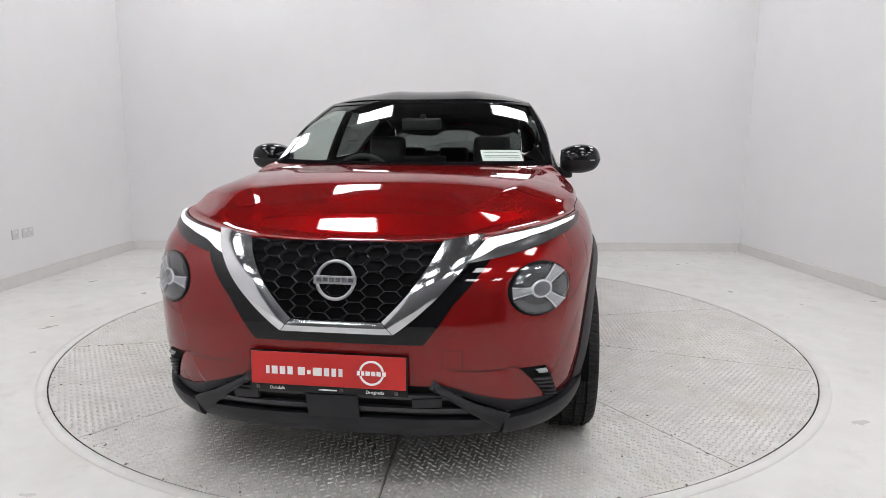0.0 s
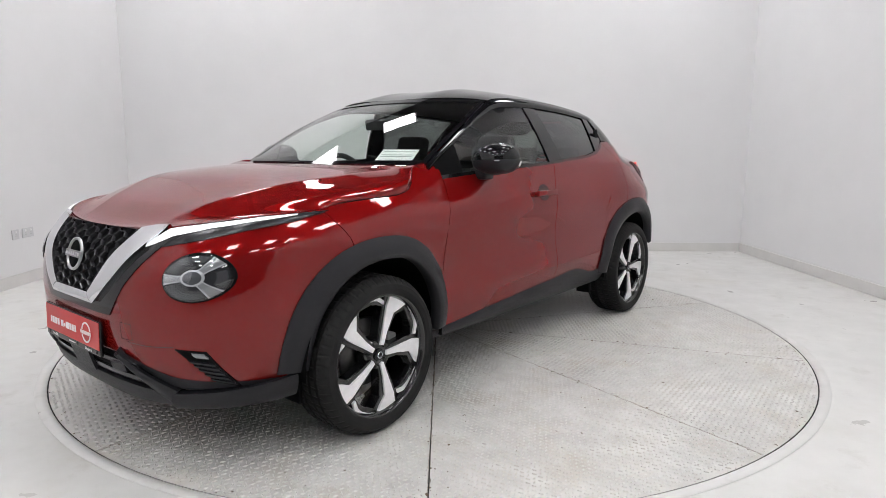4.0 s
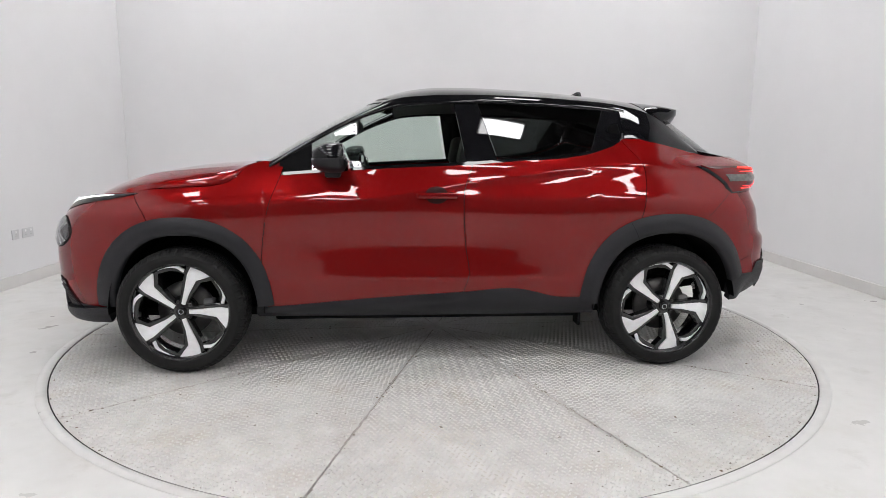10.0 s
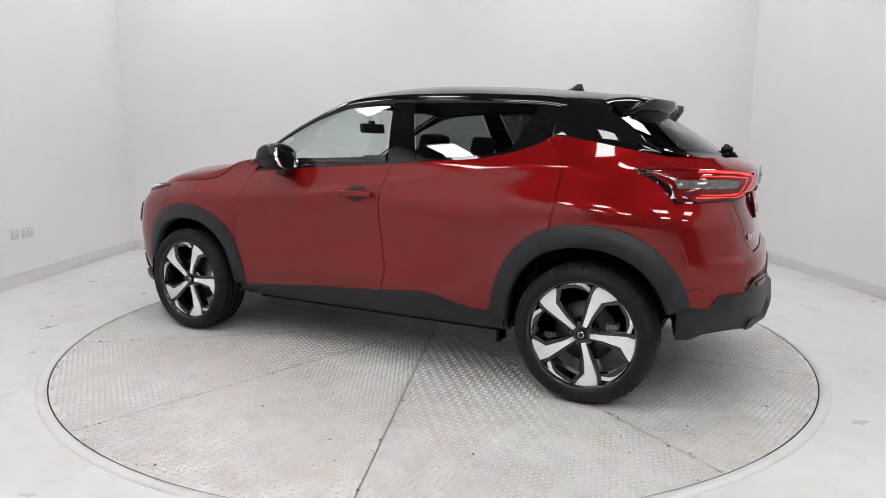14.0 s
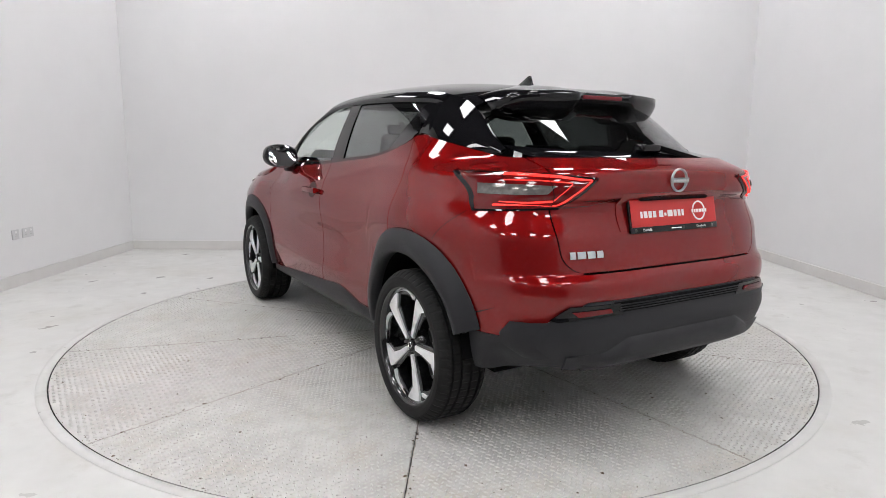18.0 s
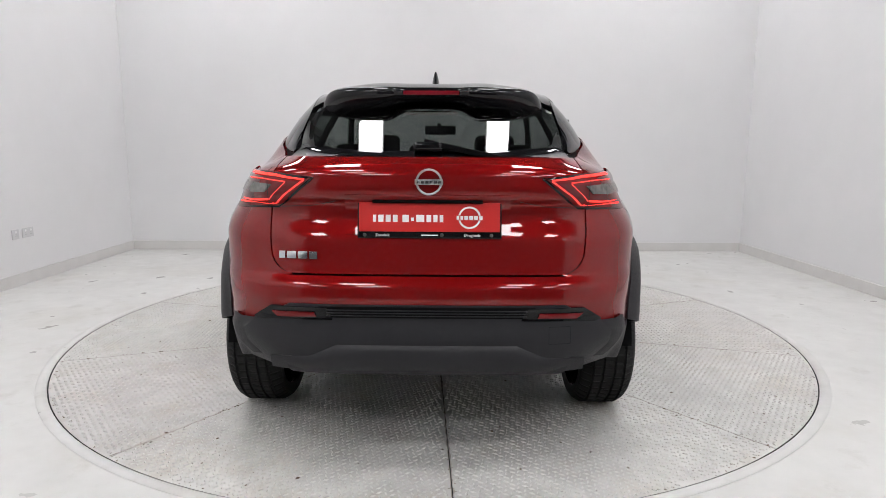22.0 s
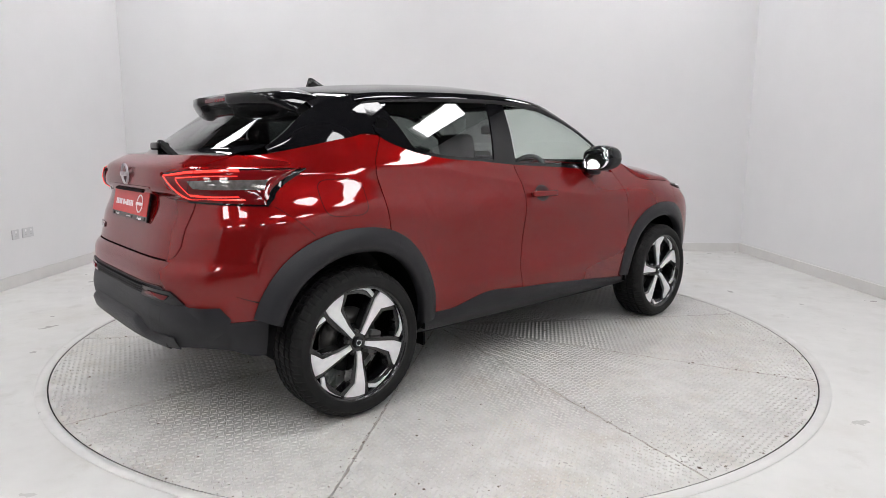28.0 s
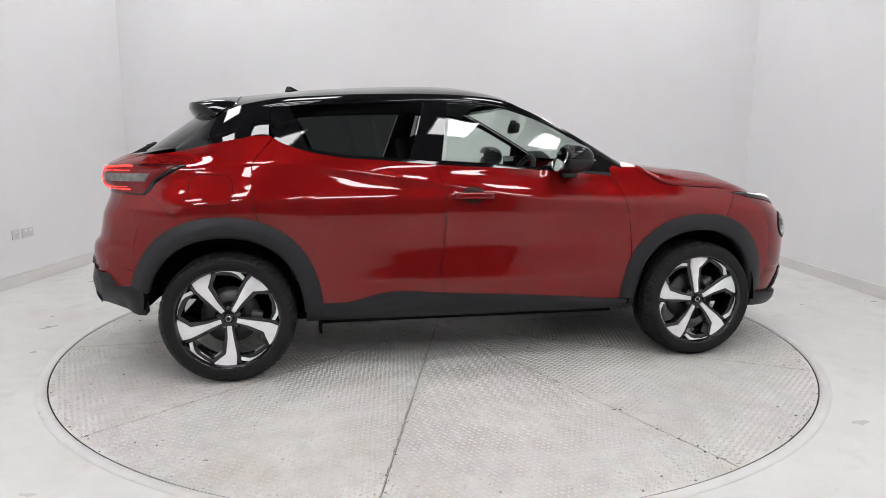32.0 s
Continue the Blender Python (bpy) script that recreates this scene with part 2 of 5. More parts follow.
M_GRIT = mat("brown_grit", (0.11, 0.075, 0.05), 0.8, vary=0.5, scale=60.0)
M_GRIME = mat("joint_grime", (0.33, 0.30, 0.26), 0.7, vary=0.45, scale=14.0)
M_PIT = mat("pit_steel_and_gap_shade", (0.02, 0.02, 0.02), 0.8, vary=0.2)
SEAM0 = 12.8


def turntable():
    t = empty("turntable")
    tagged(t, "round steel turntable of ten worn tread plate sectors", "turntable")
    for k in range(10):
        a0, a1 = radians(SEAM0 + 36 * k) + 0.0012, radians(SEAM0 + 36 * (k + 1)) - 0.0012
        n = 20
        arc = [(a0 + (a1 - a0) * i / n) for i in range(n + 1)]
        ca, sa = math.cos((a0 + a1) / 2) * 0.009, math.sin((a0 + a1) / 2) * 0.009
        rim = [(TABLE_R * math.cos(a), TABLE_R * math.sin(a)) for a in arc]
        pts = [(ca, sa)] + rim
        verts = [(x, y, 0.0) for x, y in pts] + [(x, y, -0.012) for x, y in pts]
        m = len(pts)
        faces = [(0, i, i + 1) for i in range(1, m - 1)] + [(i, (i + 1) % m + 0, (i + 1) % m + m, i + m)[::-1] for i in range(m)]
        plate = child("plate", mesh_from("plate", verts, faces, M_PLATE, smooth=False), t, "worn pale tread plate sector")
        lugs(plate, (a0 + a1) / 2, a0, a1)
    lathe("underframe", [(0.001, 0), (TABLE_R - 0.05, 0), (TABLE_R - 0.05, -0.1), (0.001, -0.1)], M_PIT, t, 64, "dark steel underframe")
    t.children[-1].matrix_basis = pose(0, 0, -0.02, 90, 0, 0)
    return t


def lugs(plate, mid, a0, a1):
    """The raised almond lugs of one plate, turned crosswise by turns, as one mesh."""
    pitch = 0.0255
    d = np.array([math.cos(mid), math.sin(mid)])
    e = np.array([-d[1], d[0]])
    verts, faces = [], []
    rows = int(TABLE_R / pitch)
    L, B, H = 0.0115, 0.0044, 0.0044
    for i in range(1, rows + 1):
        half = int(i * pitch * math.tan(radians(18)) / pitch) + 1
        for j in range(-half, half + 1):
            p = d * (i * pitch) + e * (j * pitch + (0.5 * pitch if i % 2 else 0))
            r, a = math.hypot(*p), math.atan2(p[1], p[0])
            da = (a - mid + math.pi) % (2 * math.pi) - math.pi
            if r > TABLE_R - 0.016 or abs(da) * r > radians(18) * r - 0.014 or r < 0.06:
                continue
            turn = math.pi / 4 if (i + j) % 2 else -math.pi / 4
            u = d * math.cos(turn) + e * math.sin(turn)
            w = np.array([-u[1], u[0]])
            b = len(verts)
            for q, s, z in ((L, 0, 0), (0, B, 0), (-L, 0, 0), (0, -B, 0), (L * 0.55, 0, H), (-L * 0.55, 0, H)):
                c = p + u * q + w * s
                verts.append((c[0], c[1], z + 0.0002))
            faces += [(b, b + 1, b + 4), (b + 1, b + 2, b + 5, ), (b + 1, b + 5, b + 4), (b + 2, b + 3, b + 5), (b + 3, b, b + 4), (b + 3, b + 4, b + 5)]
    ob = child("tread_relief", mesh_from("tread_relief", verts, faces, M_LUG, smooth=False), plate)
    tagged(ob, kind="stuff")
    # grime packed along both joints, with a ragged edge
    rng = random.Random(int(mid * 100) + 3)
    verts, faces = [], []
    for a, sg in ((a0, 1), (a1, -1)):
        base, n = len(verts), 90
        for i in range(n + 1):
            r = 0.10 + (TABLE_R - 0.11) * i / n
            wd = 0.0010 + 0.0065 * rng.random() ** 3
            c, t = math.cos(a), math.sin(a)
            verts += [(r * c, r * t, 0.0005), (r * c - sg * wd * t, r * t + sg * wd * c, 0.0005)]
            if i:
                q = base + 2 * i
                f = (q - 2, q, q + 1, q - 1)
                faces.append(f if sg > 0 else f[::-1])
    ob = child("joint_grime", mesh_from("joint_grime", verts, faces, M_GRIME, smooth=False), plate, "dark grime along the joint")
    tagged(ob, kind="stuff")
    # dirt caught along the joints and between the lugs
    rng = random.Random(int(mid * 100) + 7)
    verts, faces = [], []
    for k in range(150):
        r = TABLE_R * math.sqrt(rng.uniform(0.04, 0.985))
        if k < 70:
            a = (a0 if k % 2 else a1) + (1 if k % 2 else -1) * rng.expovariate(90) / max(r, 0.3)
        elif k < 95:
            r, a = TABLE_R - 0.004 - rng.expovariate(60), rng.uniform(a0 + 0.01, a1 - 0.01)
        else:
            a = rng.uniform(a0 + 0.02, a1 - 0.02)
        size = rng.uniform(0.0022, 0.0050) if rng.random() < 0.85 else rng.uniform(0.006, 0.011)
        c, t0, b = (r * math.cos(a), r * math.sin(a)), rng.uniform(0, 6.28), len(verts)
        for q in range(5):
            e2 = size * rng.uniform(0.5, 1.2) * (1.0 if q % 2 else 0.7)
            verts.append((c[0] + e2 * math.cos(t0 + q * 1.2566), c[1] + e2 * math.sin(t0 + q * 1.2566), 0.0006))
        verts.append((c[0], c[1], 0.0006 + size * 0.35))
        faces += [(b + q, b + (q + 1) % 5, b + 5) for q in range(5)]
    ob = child("grit", mesh_from("grit", verts, faces, M_GRIT, smooth=False), plate, "brown grit and flakes of dirt")
    tagged(ob, kind="stuff")


TABLE = turntable()
# two dark rings put the shade of the narrow rim gap into colour
lathe("rim_band", [(TABLE_R + 0.0015, -0.001), (TABLE_R + 0.0015, -0.030)], M_PIT, TABLE, 160, "black band added as shade in the gap at the turntable edge").matrix_basis = pose(0, 0, 0, 90, 0, 0)
lining = lathe("pit_lining", [(TABLE_R + 0.0060, -0.0005), (TABLE_R + 0.0060, -0.14)], M_PIT, None, 160)
lining.matrix_basis = pose(0, 0, 0, 90, 0, 0)
tagged(lining, "dark lining added as shade on the turntable pit wall", "trim", kind="structure")
ring = lathe("rim_ring", P_RING, M_FLOOR, None, 160)
ring.matrix_basis = pose(0, 0, 0, 90, 0, 0)
tagged(ring, "low pale rim round the turntable pit", "trim", kind="structure")
# ---------- the car: outline fields, x ahead, y to its left, from the middle of the wheelbase ----------
WB = 1.318
XF, NF, XRR, NR = 1.30, 3.30, -1.20, 4.2
half_width = curve((0.20, 0.78), (0.30, 0.815), (0.42, 0.842), (0.60, 0.858), (0.80, 0.862), (0.88, 0.860), (0.94, 0.850), (1.00, 0.830), (1.05, 0.815), (1.12, 0.795), (1.17, 0.768), (1.265, 0.705), (1.3, 0.68))
front_x = curve((0.20, 2.06), (0.30, 2.10), (0.42, 2.135), (0.55, 2.15), (0.70, 2.14), (0.80, 2.105), (0.88, 2.035), (0.97, 1.93), (1.05, 1.80), (1.2, 1.6))
rear_x = curve((0.20, -1.90), (0.30, -1.97), (0.40, -2.05), (0.50, -2.075), (0.60, -2.058), (0.67, -2.062), (0.71, -2.052), (0.742, -2.026), (0.77, -2.018), (0.86, -1.998), (0.975, -1.963), (0.996, -1.965), (1.012, -1.986), (1.04, -1.996), (1.08, -1.992), (1.12, -1.978), (1.155, -1.92), (1.20, -1.82), (1.3, -1.6))
belt = curve((-1.75, 1.163), (-1.60, 1.174), (-1.43, 1.208), (-1.25, 1.245), (-1.094, 1.262), (-1.042, 1.232), (-0.923, 1.187), (-0.772, 1.158), (-0.47, 1.136), (-0.235, 1.117), (0.134, 1.10), (0.435, 1.083), (0.767, 1.058), (0.95, 1.045))
rail_z = curve((-1.62, 1.175), (-1.50, 1.262), (-1.40, 1.345), (-1.30, 1.405), (-1.13, 1.452), (-0.80, 1.484), (-0.50, 1.497), (-0.17, 1.501), (0.0, 1.495), (0.19, 1.470), (0.30, 1.424), (0.48, 1.336), (0.68, 1.226), (0.86, 1.118), (0.95, 1.06))


def ease(t):
    t = np.clip(t, 0, 1)
    return t * t * (3 - 2 * t)


crease_z = curve((-1.4, 1.124), (-1.22, 1.122), (-0.86, 1.108), (-0.526, 1.063), (-0.176, 1.015), (0.116, 0.966), (0.36, 0.934), (0.7, 0.915))


def bulge(x, z):
    g = lambda v, c, s: np.exp(-((v - c) / s) ** 2)
    return (-0.010 * np.clip(x, -1.3, 1.3) ** 2 + 0.030 * g(x, 1.28, 0.34) * g(z, 0.84, 0.20) + 0.050 * g(x, -1.30, 0.42) * g(z, 0.93, 0.20)
            - 0.022 * g(x, 0.05, 0.75) * g(z, 0.70, 0.13) + 0.008 * g(x, -0.1, 0.7) * g(z, 0.50, 0.05)
            - (0.045 * ease((x - 0.15) / 0.7) + 0.030 * ease((x - 0.5) / 0.3)) * np.clip((z - 0.90) / 0.22, 0, 1.3) ** 1.7
            - 0.040 * ease((x - 1.15) / 0.5) * ease((z - 0.82) / 0.16) - 0.052 * ease((-1.15 - x) / 0.6) * ease((z - 0.86) / 0.22)
            - 0.085 * ease((-1.22 - x) / 0.42) * ease((z - 1.085) / 0.09)
            + 0.0065 * np.exp(-np.sqrt((z - crease_z(x)) ** 2 + 0.003 ** 2) / 0.04) * ease((x + 1.38) / 0.3) * ease((0.62 - x) / 0.3))


def side(x, z):
    """The half width of the body at x, z."""
    x, z = np.broadcast_arrays(np.asarray(x, float), np.asarray(z, float))
    f = np.clip((x - XF) / (front_x(z) - XF), 0, 1)
    r = np.clip((XRR - x) / (XRR - rear_x(z)), 0, 1)
    k = np.power(1 - f ** NF, 1 / NF) * np.power(1 - r ** NR, 1 / NR)
    return (half_width(z) + bulge(x, z)) * k


def front(y, z):
    y, z = np.broadcast_arrays(np.abs(np.asarray(y, float)), np.asarray(z, float))
    x = front_x(z)
    for _ in range(8):
        x = XF + (front_x(z) - XF) * np.power(np.clip(1 - (y / (half_width(z) + bulge(x, z))) ** NF, 0, 1), 1 / NF)
    return x


def rear(y, z):
    y, z = np.broadcast_arrays(np.abs(np.asarray(y, float)), np.asarray(z, float))
    x = rear_x(z)
    for _ in range(8):
        x = XRR - (XRR - rear_x(z)) * np.power(np.clip(1 - (y / (half_width(z) + bulge(x, z))) ** NR, 0, 1), 1 / NR)
    return x


def nose(phi, z):
    """A point of the front skin by the angle round the corner (degrees, 0 ahead, 90 at the side)."""
    p, z = np.broadcast_arrays(np.radians(np.asarray(phi, float)), np.asarray(z, float))
    s, c = np.sin(np.abs(p)), np.clip(np.cos(p), 0, 1)
    x = XF + (front_x(z) - XF) * c ** (2 / NF)
    return np.stack([x, np.sign(p) * (half_width(z) + bulge(x, z)) * s ** (2 / NF), z], -1)


def tail(phi, z):
    p, z = np.broadcast_arrays(np.radians(np.asarray(phi, float)), np.asarray(z, float))
    s, c = np.sin(np.abs(p)), np.clip(np.cos(p), 0, 1)
    x = XRR - (XRR - rear_x(z)) * c ** (2 / NR)
    return np.stack([x, np.sign(p) * (half_width(z) + bulge(x, z)) * s ** (2 / NR), z], -1)


def phi_front(y, z):
    return np.degrees(np.arcsin(np.clip(np.abs(y) / (half_width(z) + bulge(front(y, z), z)), 0, 1) ** (NF / 2)))


def phi_rear(y, z):
    return np.degrees(np.arcsin(np.clip(np.abs(y) / (half_width(z) + bulge(rear(y, z), z)), 0, 1) ** (NR / 2)))


def lift(field, a, z, off):
    """A point of a skin, raised by off along its normal."""
    a, z = np.asarray(a, float), np.asarray(z, float)
    p = field(a, z)
    e = 1e-3
    n = np.cross(field(a + e * 20, z) - field(a - e * 20, z), field(a, z + e) - field(a, z - e))
    n /= np.maximum(np.linalg.norm(n, axis=-1, keepdims=True), 1e-12)
    out = p - np.array([0.0, 0.0, 0.7])
    n *= np.sign((n * out).sum(-1, keepdims=True))
    return p + n * np.asarray(off)[..., None] if np.ndim(off) else p + n * off


def resample(poly, n):
    poly = np.asarray(poly, float)
    d = np.r_[0, np.cumsum(np.linalg.norm(np.diff(poly, axis=0), axis=1))]
    t = np.linspace(0, d[-1], n)
    return np.stack([np.interp(t, d, poly[:, k]) for k in range(poly.shape[1])], -1)


def band(field, A, B, n=16, m=4, off=0.004, crown=0.0):
    """A strip on a skin between two lines of (angle, z)."""
    A, B = resample(A, n), resample(B, n)
    v = np.linspace(0, 1, m)[:, None, None]
    Q = A[None] * (1 - v) + B[None] * v
    o = off + crown * 4 * v[..., 0] * (1 - v[..., 0])
    return lift(field, Q[..., 0], Q[..., 1], np.broadcast_to(o, Q.shape[:2]))


AF, AR = (1.292, 0.335), (-1.322, 0.335)


def arch_z(x, c, rx, rz, n=2.25):
    k = np.clip(1 - np.abs((np.asarray(x, float) - c[0]) / rx) ** n, 0, 1)
    return c[1] + rz * k ** (1 / n)


sill_z = curve((-0.95, 0.385), (-0.817, 0.387), (-0.70, 0.392), (-0.62, 0.412), (-0.523, 0.436), (-0.187, 0.424), (0.408, 0.386), (0.805, 0.352), (0.95, 0.345))
hood_side = curve((0.74, 1.122), (0.94, 1.119), (0.975, 1.100), (1.02, 1.050), (1.06, 1.024), (1.12, 1.008), (1.3, 0.995), (1.55, 0.968), (1.7, 0.915), (1.9, 0.835), (2.06, 0.77))
hood_c = curve((0.80, 1.128), (0.95, 1.122), (1.1, 1.120), (1.25, 1.111), (1.42, 1.092), (1.55, 1.066), (1.68, 1.024), (1.82, 0.973), (1.92, 0.934), (2.03, 0.884), (2.06, 0.87))


def hood_edge_z(y):
    y = np.abs(y)
    return 0.884 + 0.020 * (y / 0.43) ** 2 + 0.014 * np.clip((y - 0.43) / 0.345, 0, 1.1)


hood_ridge = curve((0.9, 0.66), (1.2, 0.635), (1.55, 0.548), (1.75, 0.425), (1.88, 0.358), (2.0, 0.315), (2.1, 0.28))


def hood(x, y):
    yb = side(np.minimum(x, 1.548), hood_side(np.minimum(x, 1.548)))
    zs = hood_side(x)
    m = 3.6 - 1.4 * ease((x - 0.80) / 0.55)
    v = np.clip(np.abs(y) / yb, 0, 1)
    top = hood_c(x)
    g = np.exp(-np.sqrt((np.abs(y) - hood_ridge(x)) ** 2 + 0.003 ** 2) / 0.085) * 0.011
    fade = np.clip((x - 0.95) / 0.3, 0, 1) * np.clip((2.05 - x) / 0.15, 0, 1)
    return zs + (top - zs) * np.power(np.clip(1 - v ** m, 0, 1), 1 / m) + g * fade


def clad_off(x, y, z):
    """How far the rear cladding stands off the skin: its low corners are tucked in."""
    return 0.006 - 0.034 * ease((0.52 - z) / 0.15) * ease((np.abs(y) - 0.48) / 0.22) * ease((-1.76 - x) / 0.10)


def car_body(car):
    # wings
    g = 0.0022
    cut_f = lambda x: arch_z(x, AF, 0.435, 0.488)
    cut_r = lambda x: arch_z(x, AR, 0.440, 0.500)
    door_front = curve((0.30, 0.868), (0.634, 0.887), (0.726, 0.877), (0.909, 0.840), (1.059, 0.789), (1.15, 0.765))
    door_mid = curve((0.35, -0.186), (0.425, -0.190), (0.519, -0.217), (0.674, -0.200), (0.856, -0.187), (0.976, -0.191), (1.103, -0.232), (1.2, -0.25))
    door_back = curve((0.30, -0.98), (0.60, -1.08), (0.708, -1.117), (0.830, -1.150), (0.981, -1.175), (1.129, -1.170), (1.246, -1.085), (1.3, -1.06))

    def cut_panel(xa, xb, zlo, zhi, rows=26, cols=30):
        """A side panel whose front and back edges are curves x(z)."""
        u, v = np.linspace(0, 1, cols)[None], np.linspace(0, 1, rows)[:, None]
        X = np.zeros((rows, cols)) + u * -1.0
        Z = np.zeros((rows, cols)) + 0.7
        for _ in range(12):
            X = xa(Z) * (1 - u) + xb(Z) * u
            Z = zlo(X) * (1 - v) + zhi(X) * v
        return np.stack([X, side(X, Z), Z], -1)

    # front wing: from the bumper joint back to the door
    top = lambda x: hood_side(x) - 0.003
    # the split to the bumper slants from the lamp tip to the arch
    split = curve((0.60, 1.44), (0.74, 1.445), (0.84, 1.470), (0.97, 1.552), (1.1, 1.56))
    P = cut_panel(lambda z: split(z) - g, lambda z: door_front(z) + g, cut_f, top, 36, 60)
    pair("front_wing", P, M_RED, car)
    P = cut_panel(lambda z: door_front(z) - g, lambda z: door_mid(z) + g, lambda x: sill_z(x) + 0.002, lambda x: belt(x), 90, 40)
    fd = pair("front_door", P, M_RED, car)
    P = cut_panel(lambda z: door_mid(z) - g, lambda z: door_back(z) + g, lambda x: np.maximum(sill_z(x), np.where(x < -0.883, cut_r(x), 0)) + 0.002, lambda x: belt(x), 90, 40)
    rd = pair("rear_door", P, M_RED, car)
    # rear quarter, back to the corner
    tsplit = curve((0.3, -1.72), (0.55, -1.74), (0.75, -1.76), (0.95, -1.70), (1.05, -1.62), (1.3, -1.55))
    P = cut_panel(lambda z: door_back(z) - g, lambda z: tsplit(z), cut_r, lambda x: np.minimum(belt(x), 1.262), 70, 40)
    pair("rear_quarter", P, M_RED, car)
    # front bumper skin, in two halves that meet in the middle
    w = np.linspace(0, 1, 30)[:, None]
    q = np.linspace(-1, 1, 121)[None]
    Z = 0.6 + 0 * w * q
    for _ in range(14):
        end = np.degrees(np.arccos(np.clip((split(Z) + g - XF) / (front_x(Z) - XF), 0, 1) ** (NF / 2)))
        P = nose(q * end, Z)
        y = np.abs(P[..., 1])
        lo = np.maximum(0.438 - 0.068 * np.clip((y - 0.31) / 0.24, 0, 1) - 0.030 * np.clip((y - 0.56) / 0.18, 0, 1), np.where(P[..., 0] < 1.727, cut_f(P[..., 0]), 0))
        Z = lo * (1 - w) + (hood_edge_z(y) - 0.002) * w
    P = nose(q * end, Z)
    child("front_bumper", grid_mesh("front_bumper", P, M_RED, 0.012), car)
    # bonnet
    v = np.linspace(-1, 1, 181)[None]
    u = np.linspace(0, 1, 64)[:, None]
    v = np.sign(v) * (1 - (1 - np.abs(v)) ** 2.2)
    yl = float(side(1.548, 0.968)) * v
    a = np.linspace(0, 88, 200)
    za = 0.9 + 0 * a
    for _ in range(8):
        pa = nose(a, za)
        za = hood_edge_z(pa[:, 1])
    E = np.interp(np.abs(yl), pa[:, 1], pa[:, 0]) - 0.004
    C = 0.965 - 0.03 * np.abs(v) ** 3
    X = C + (E - C) * u
    Xc = np.minimum(X, 1.548)
    Y = v * side(Xc, hood_side(Xc))
    Z = hood(X, Y)
    Ze = hood_edge_z(Y)
    t = np.clip((u - 0.8) / 0.2, 0, 1) ** 2
    Z = Z * (1 - t) + (Ze + 0.002) * t
    child("bonnet", grid_mesh("bonnet", np.stack([X, Y, Z], -1), M_RED, 0.015), car)
    # hatch, lower door
    zb, zt = 0.745, 1.165
    hatch_half = lambda z: 0.565 + 0.02 * np.sin(np.clip((z - zb) / (zt - zb), 0, 1) * 3) - 0.075 * (1 - np.sqrt(1 - np.clip(1 - (z - zb) / 0.075, 0, 1) ** 2))
    w, q = np.linspace(0, 1, 70)[:, None] ** 1.4, np.linspace(-1, 1, 61)[None]
    Z = zb + (zt - zb) * w + 0 * q
    A = np.sign(q) * phi_rear(np.abs(q) * hatch_half(Z), Z)
    child("hatch_panel", grid_mesh("hatch_panel", tail(A, Z), M_RED, 0.015), car)
    # rear corner skins beside the hatch
    w, q = np.linspace(0, 1, 70)[:, None] ** 1.4, np.linspace(0, 1, 24)[None]
    Z = 0.9 + 0 * w * q
    for _ in range(10):
        a0 = phi_rear(hatch_half(Z) + 0.006, Z)
        a1 = np.degrees(np.arccos(np.clip((XRR - tsplit(Z) - 0.002) / (XRR - rear_x(Z)), 0, 1) ** (NR / 2)))
        A = a0 + (a1 - a0) * q
        P = tail(A, Z)
        Z = (0.742 - 0.16 * q) * (1 - w) + (1.165 * (1 - q) + belt(P[..., 0]) * q) * w
    pair("rear_corner", P, M_RED, car)
    # rear bumper skin and its dark cladding
    q = np.linspace(-1, 1, 101)[None]
    edge = lambda y: 0.64 - 0.07 * np.clip((y - 0.50) / 0.15, 0, 1) - 0.06 * np.clip((y - 0.66) / 0.10, 0, 1)
    stop = lambda z, x: np.degrees(np.arccos(np.clip((XRR - x) / (XRR - rear_x(z)), 0, 1) ** (NR / 2)))
    a0 = phi_rear(0.57, 0.74)
    w = np.linspace(0, 1, 12)[:, None]
    Z = 0.7 + 0 * w * q
    for _ in range(8):
        A = q * stop(Z, -1.752)
        P = tail(A, Z)
        y = np.abs(P[..., 1])
        Z = edge(y) * (1 - w) + (0.738 - 0.16 * np.clip((np.abs(A) - a0) / (stop(Z, -1.752) - a0), 0, 1)) * w
    child("rear_bumper", grid_mesh("rear_bumper", P, M_RED, 0.012), car)
    w = np.linspace(0, 1, 26)[:, None]
    Z = 0.5 + 0 * w * q
    for _ in range(8):
        Q = tail(q * stop(Z, -1.725), Z)
        y = np.abs(Q[..., 1])
        P = lift(tail, q * stop(Z, -1.725), Z, clad_off(Q[..., 0], y, Z))
        lo = 0.385 - 0.04 * np.clip((y - 0.6) / 0.25, 0, 1)
        Z = lo * (1 - w) + edge(y) * w
    child("rear_bumper_cladding", grid_mesh("rear_bumper_cladding", P, M_PLASTIC, 0.04), car, "dark textured plastic bumper cladding")
    # wheel arch trims
    for c, ro, ri, nm, ahead, flare in ((AF, (0.470, 0.508), (0.372, 0.415), "front_arch_trim", 0.014, 0.022), (AR, (0.482, 0.525), (0.385, 0.42), "rear_arch_trim", 0.0, 0.034)):
        th = np.radians(np.linspace(2, 178 if c is AF else 162, 60))[None]
        w = np.linspace(0, 1, 7)[:, None]
        pw = 2 / 2.25
        cs, sn = np.sign(np.cos(th)) * np.abs(np.cos(th)) ** pw, np.sign(np.sin(th)) * np.abs(np.sin(th)) ** pw
        rx, rz = ro[0] * (1 - w) + ri[0] * w, ro[1] * (1 - w) + ri[1] * w
        X, Z = c[0] + ahead * (1 - w) + rx * cs, c[1] + rz * sn
        ys = side(X, Z)
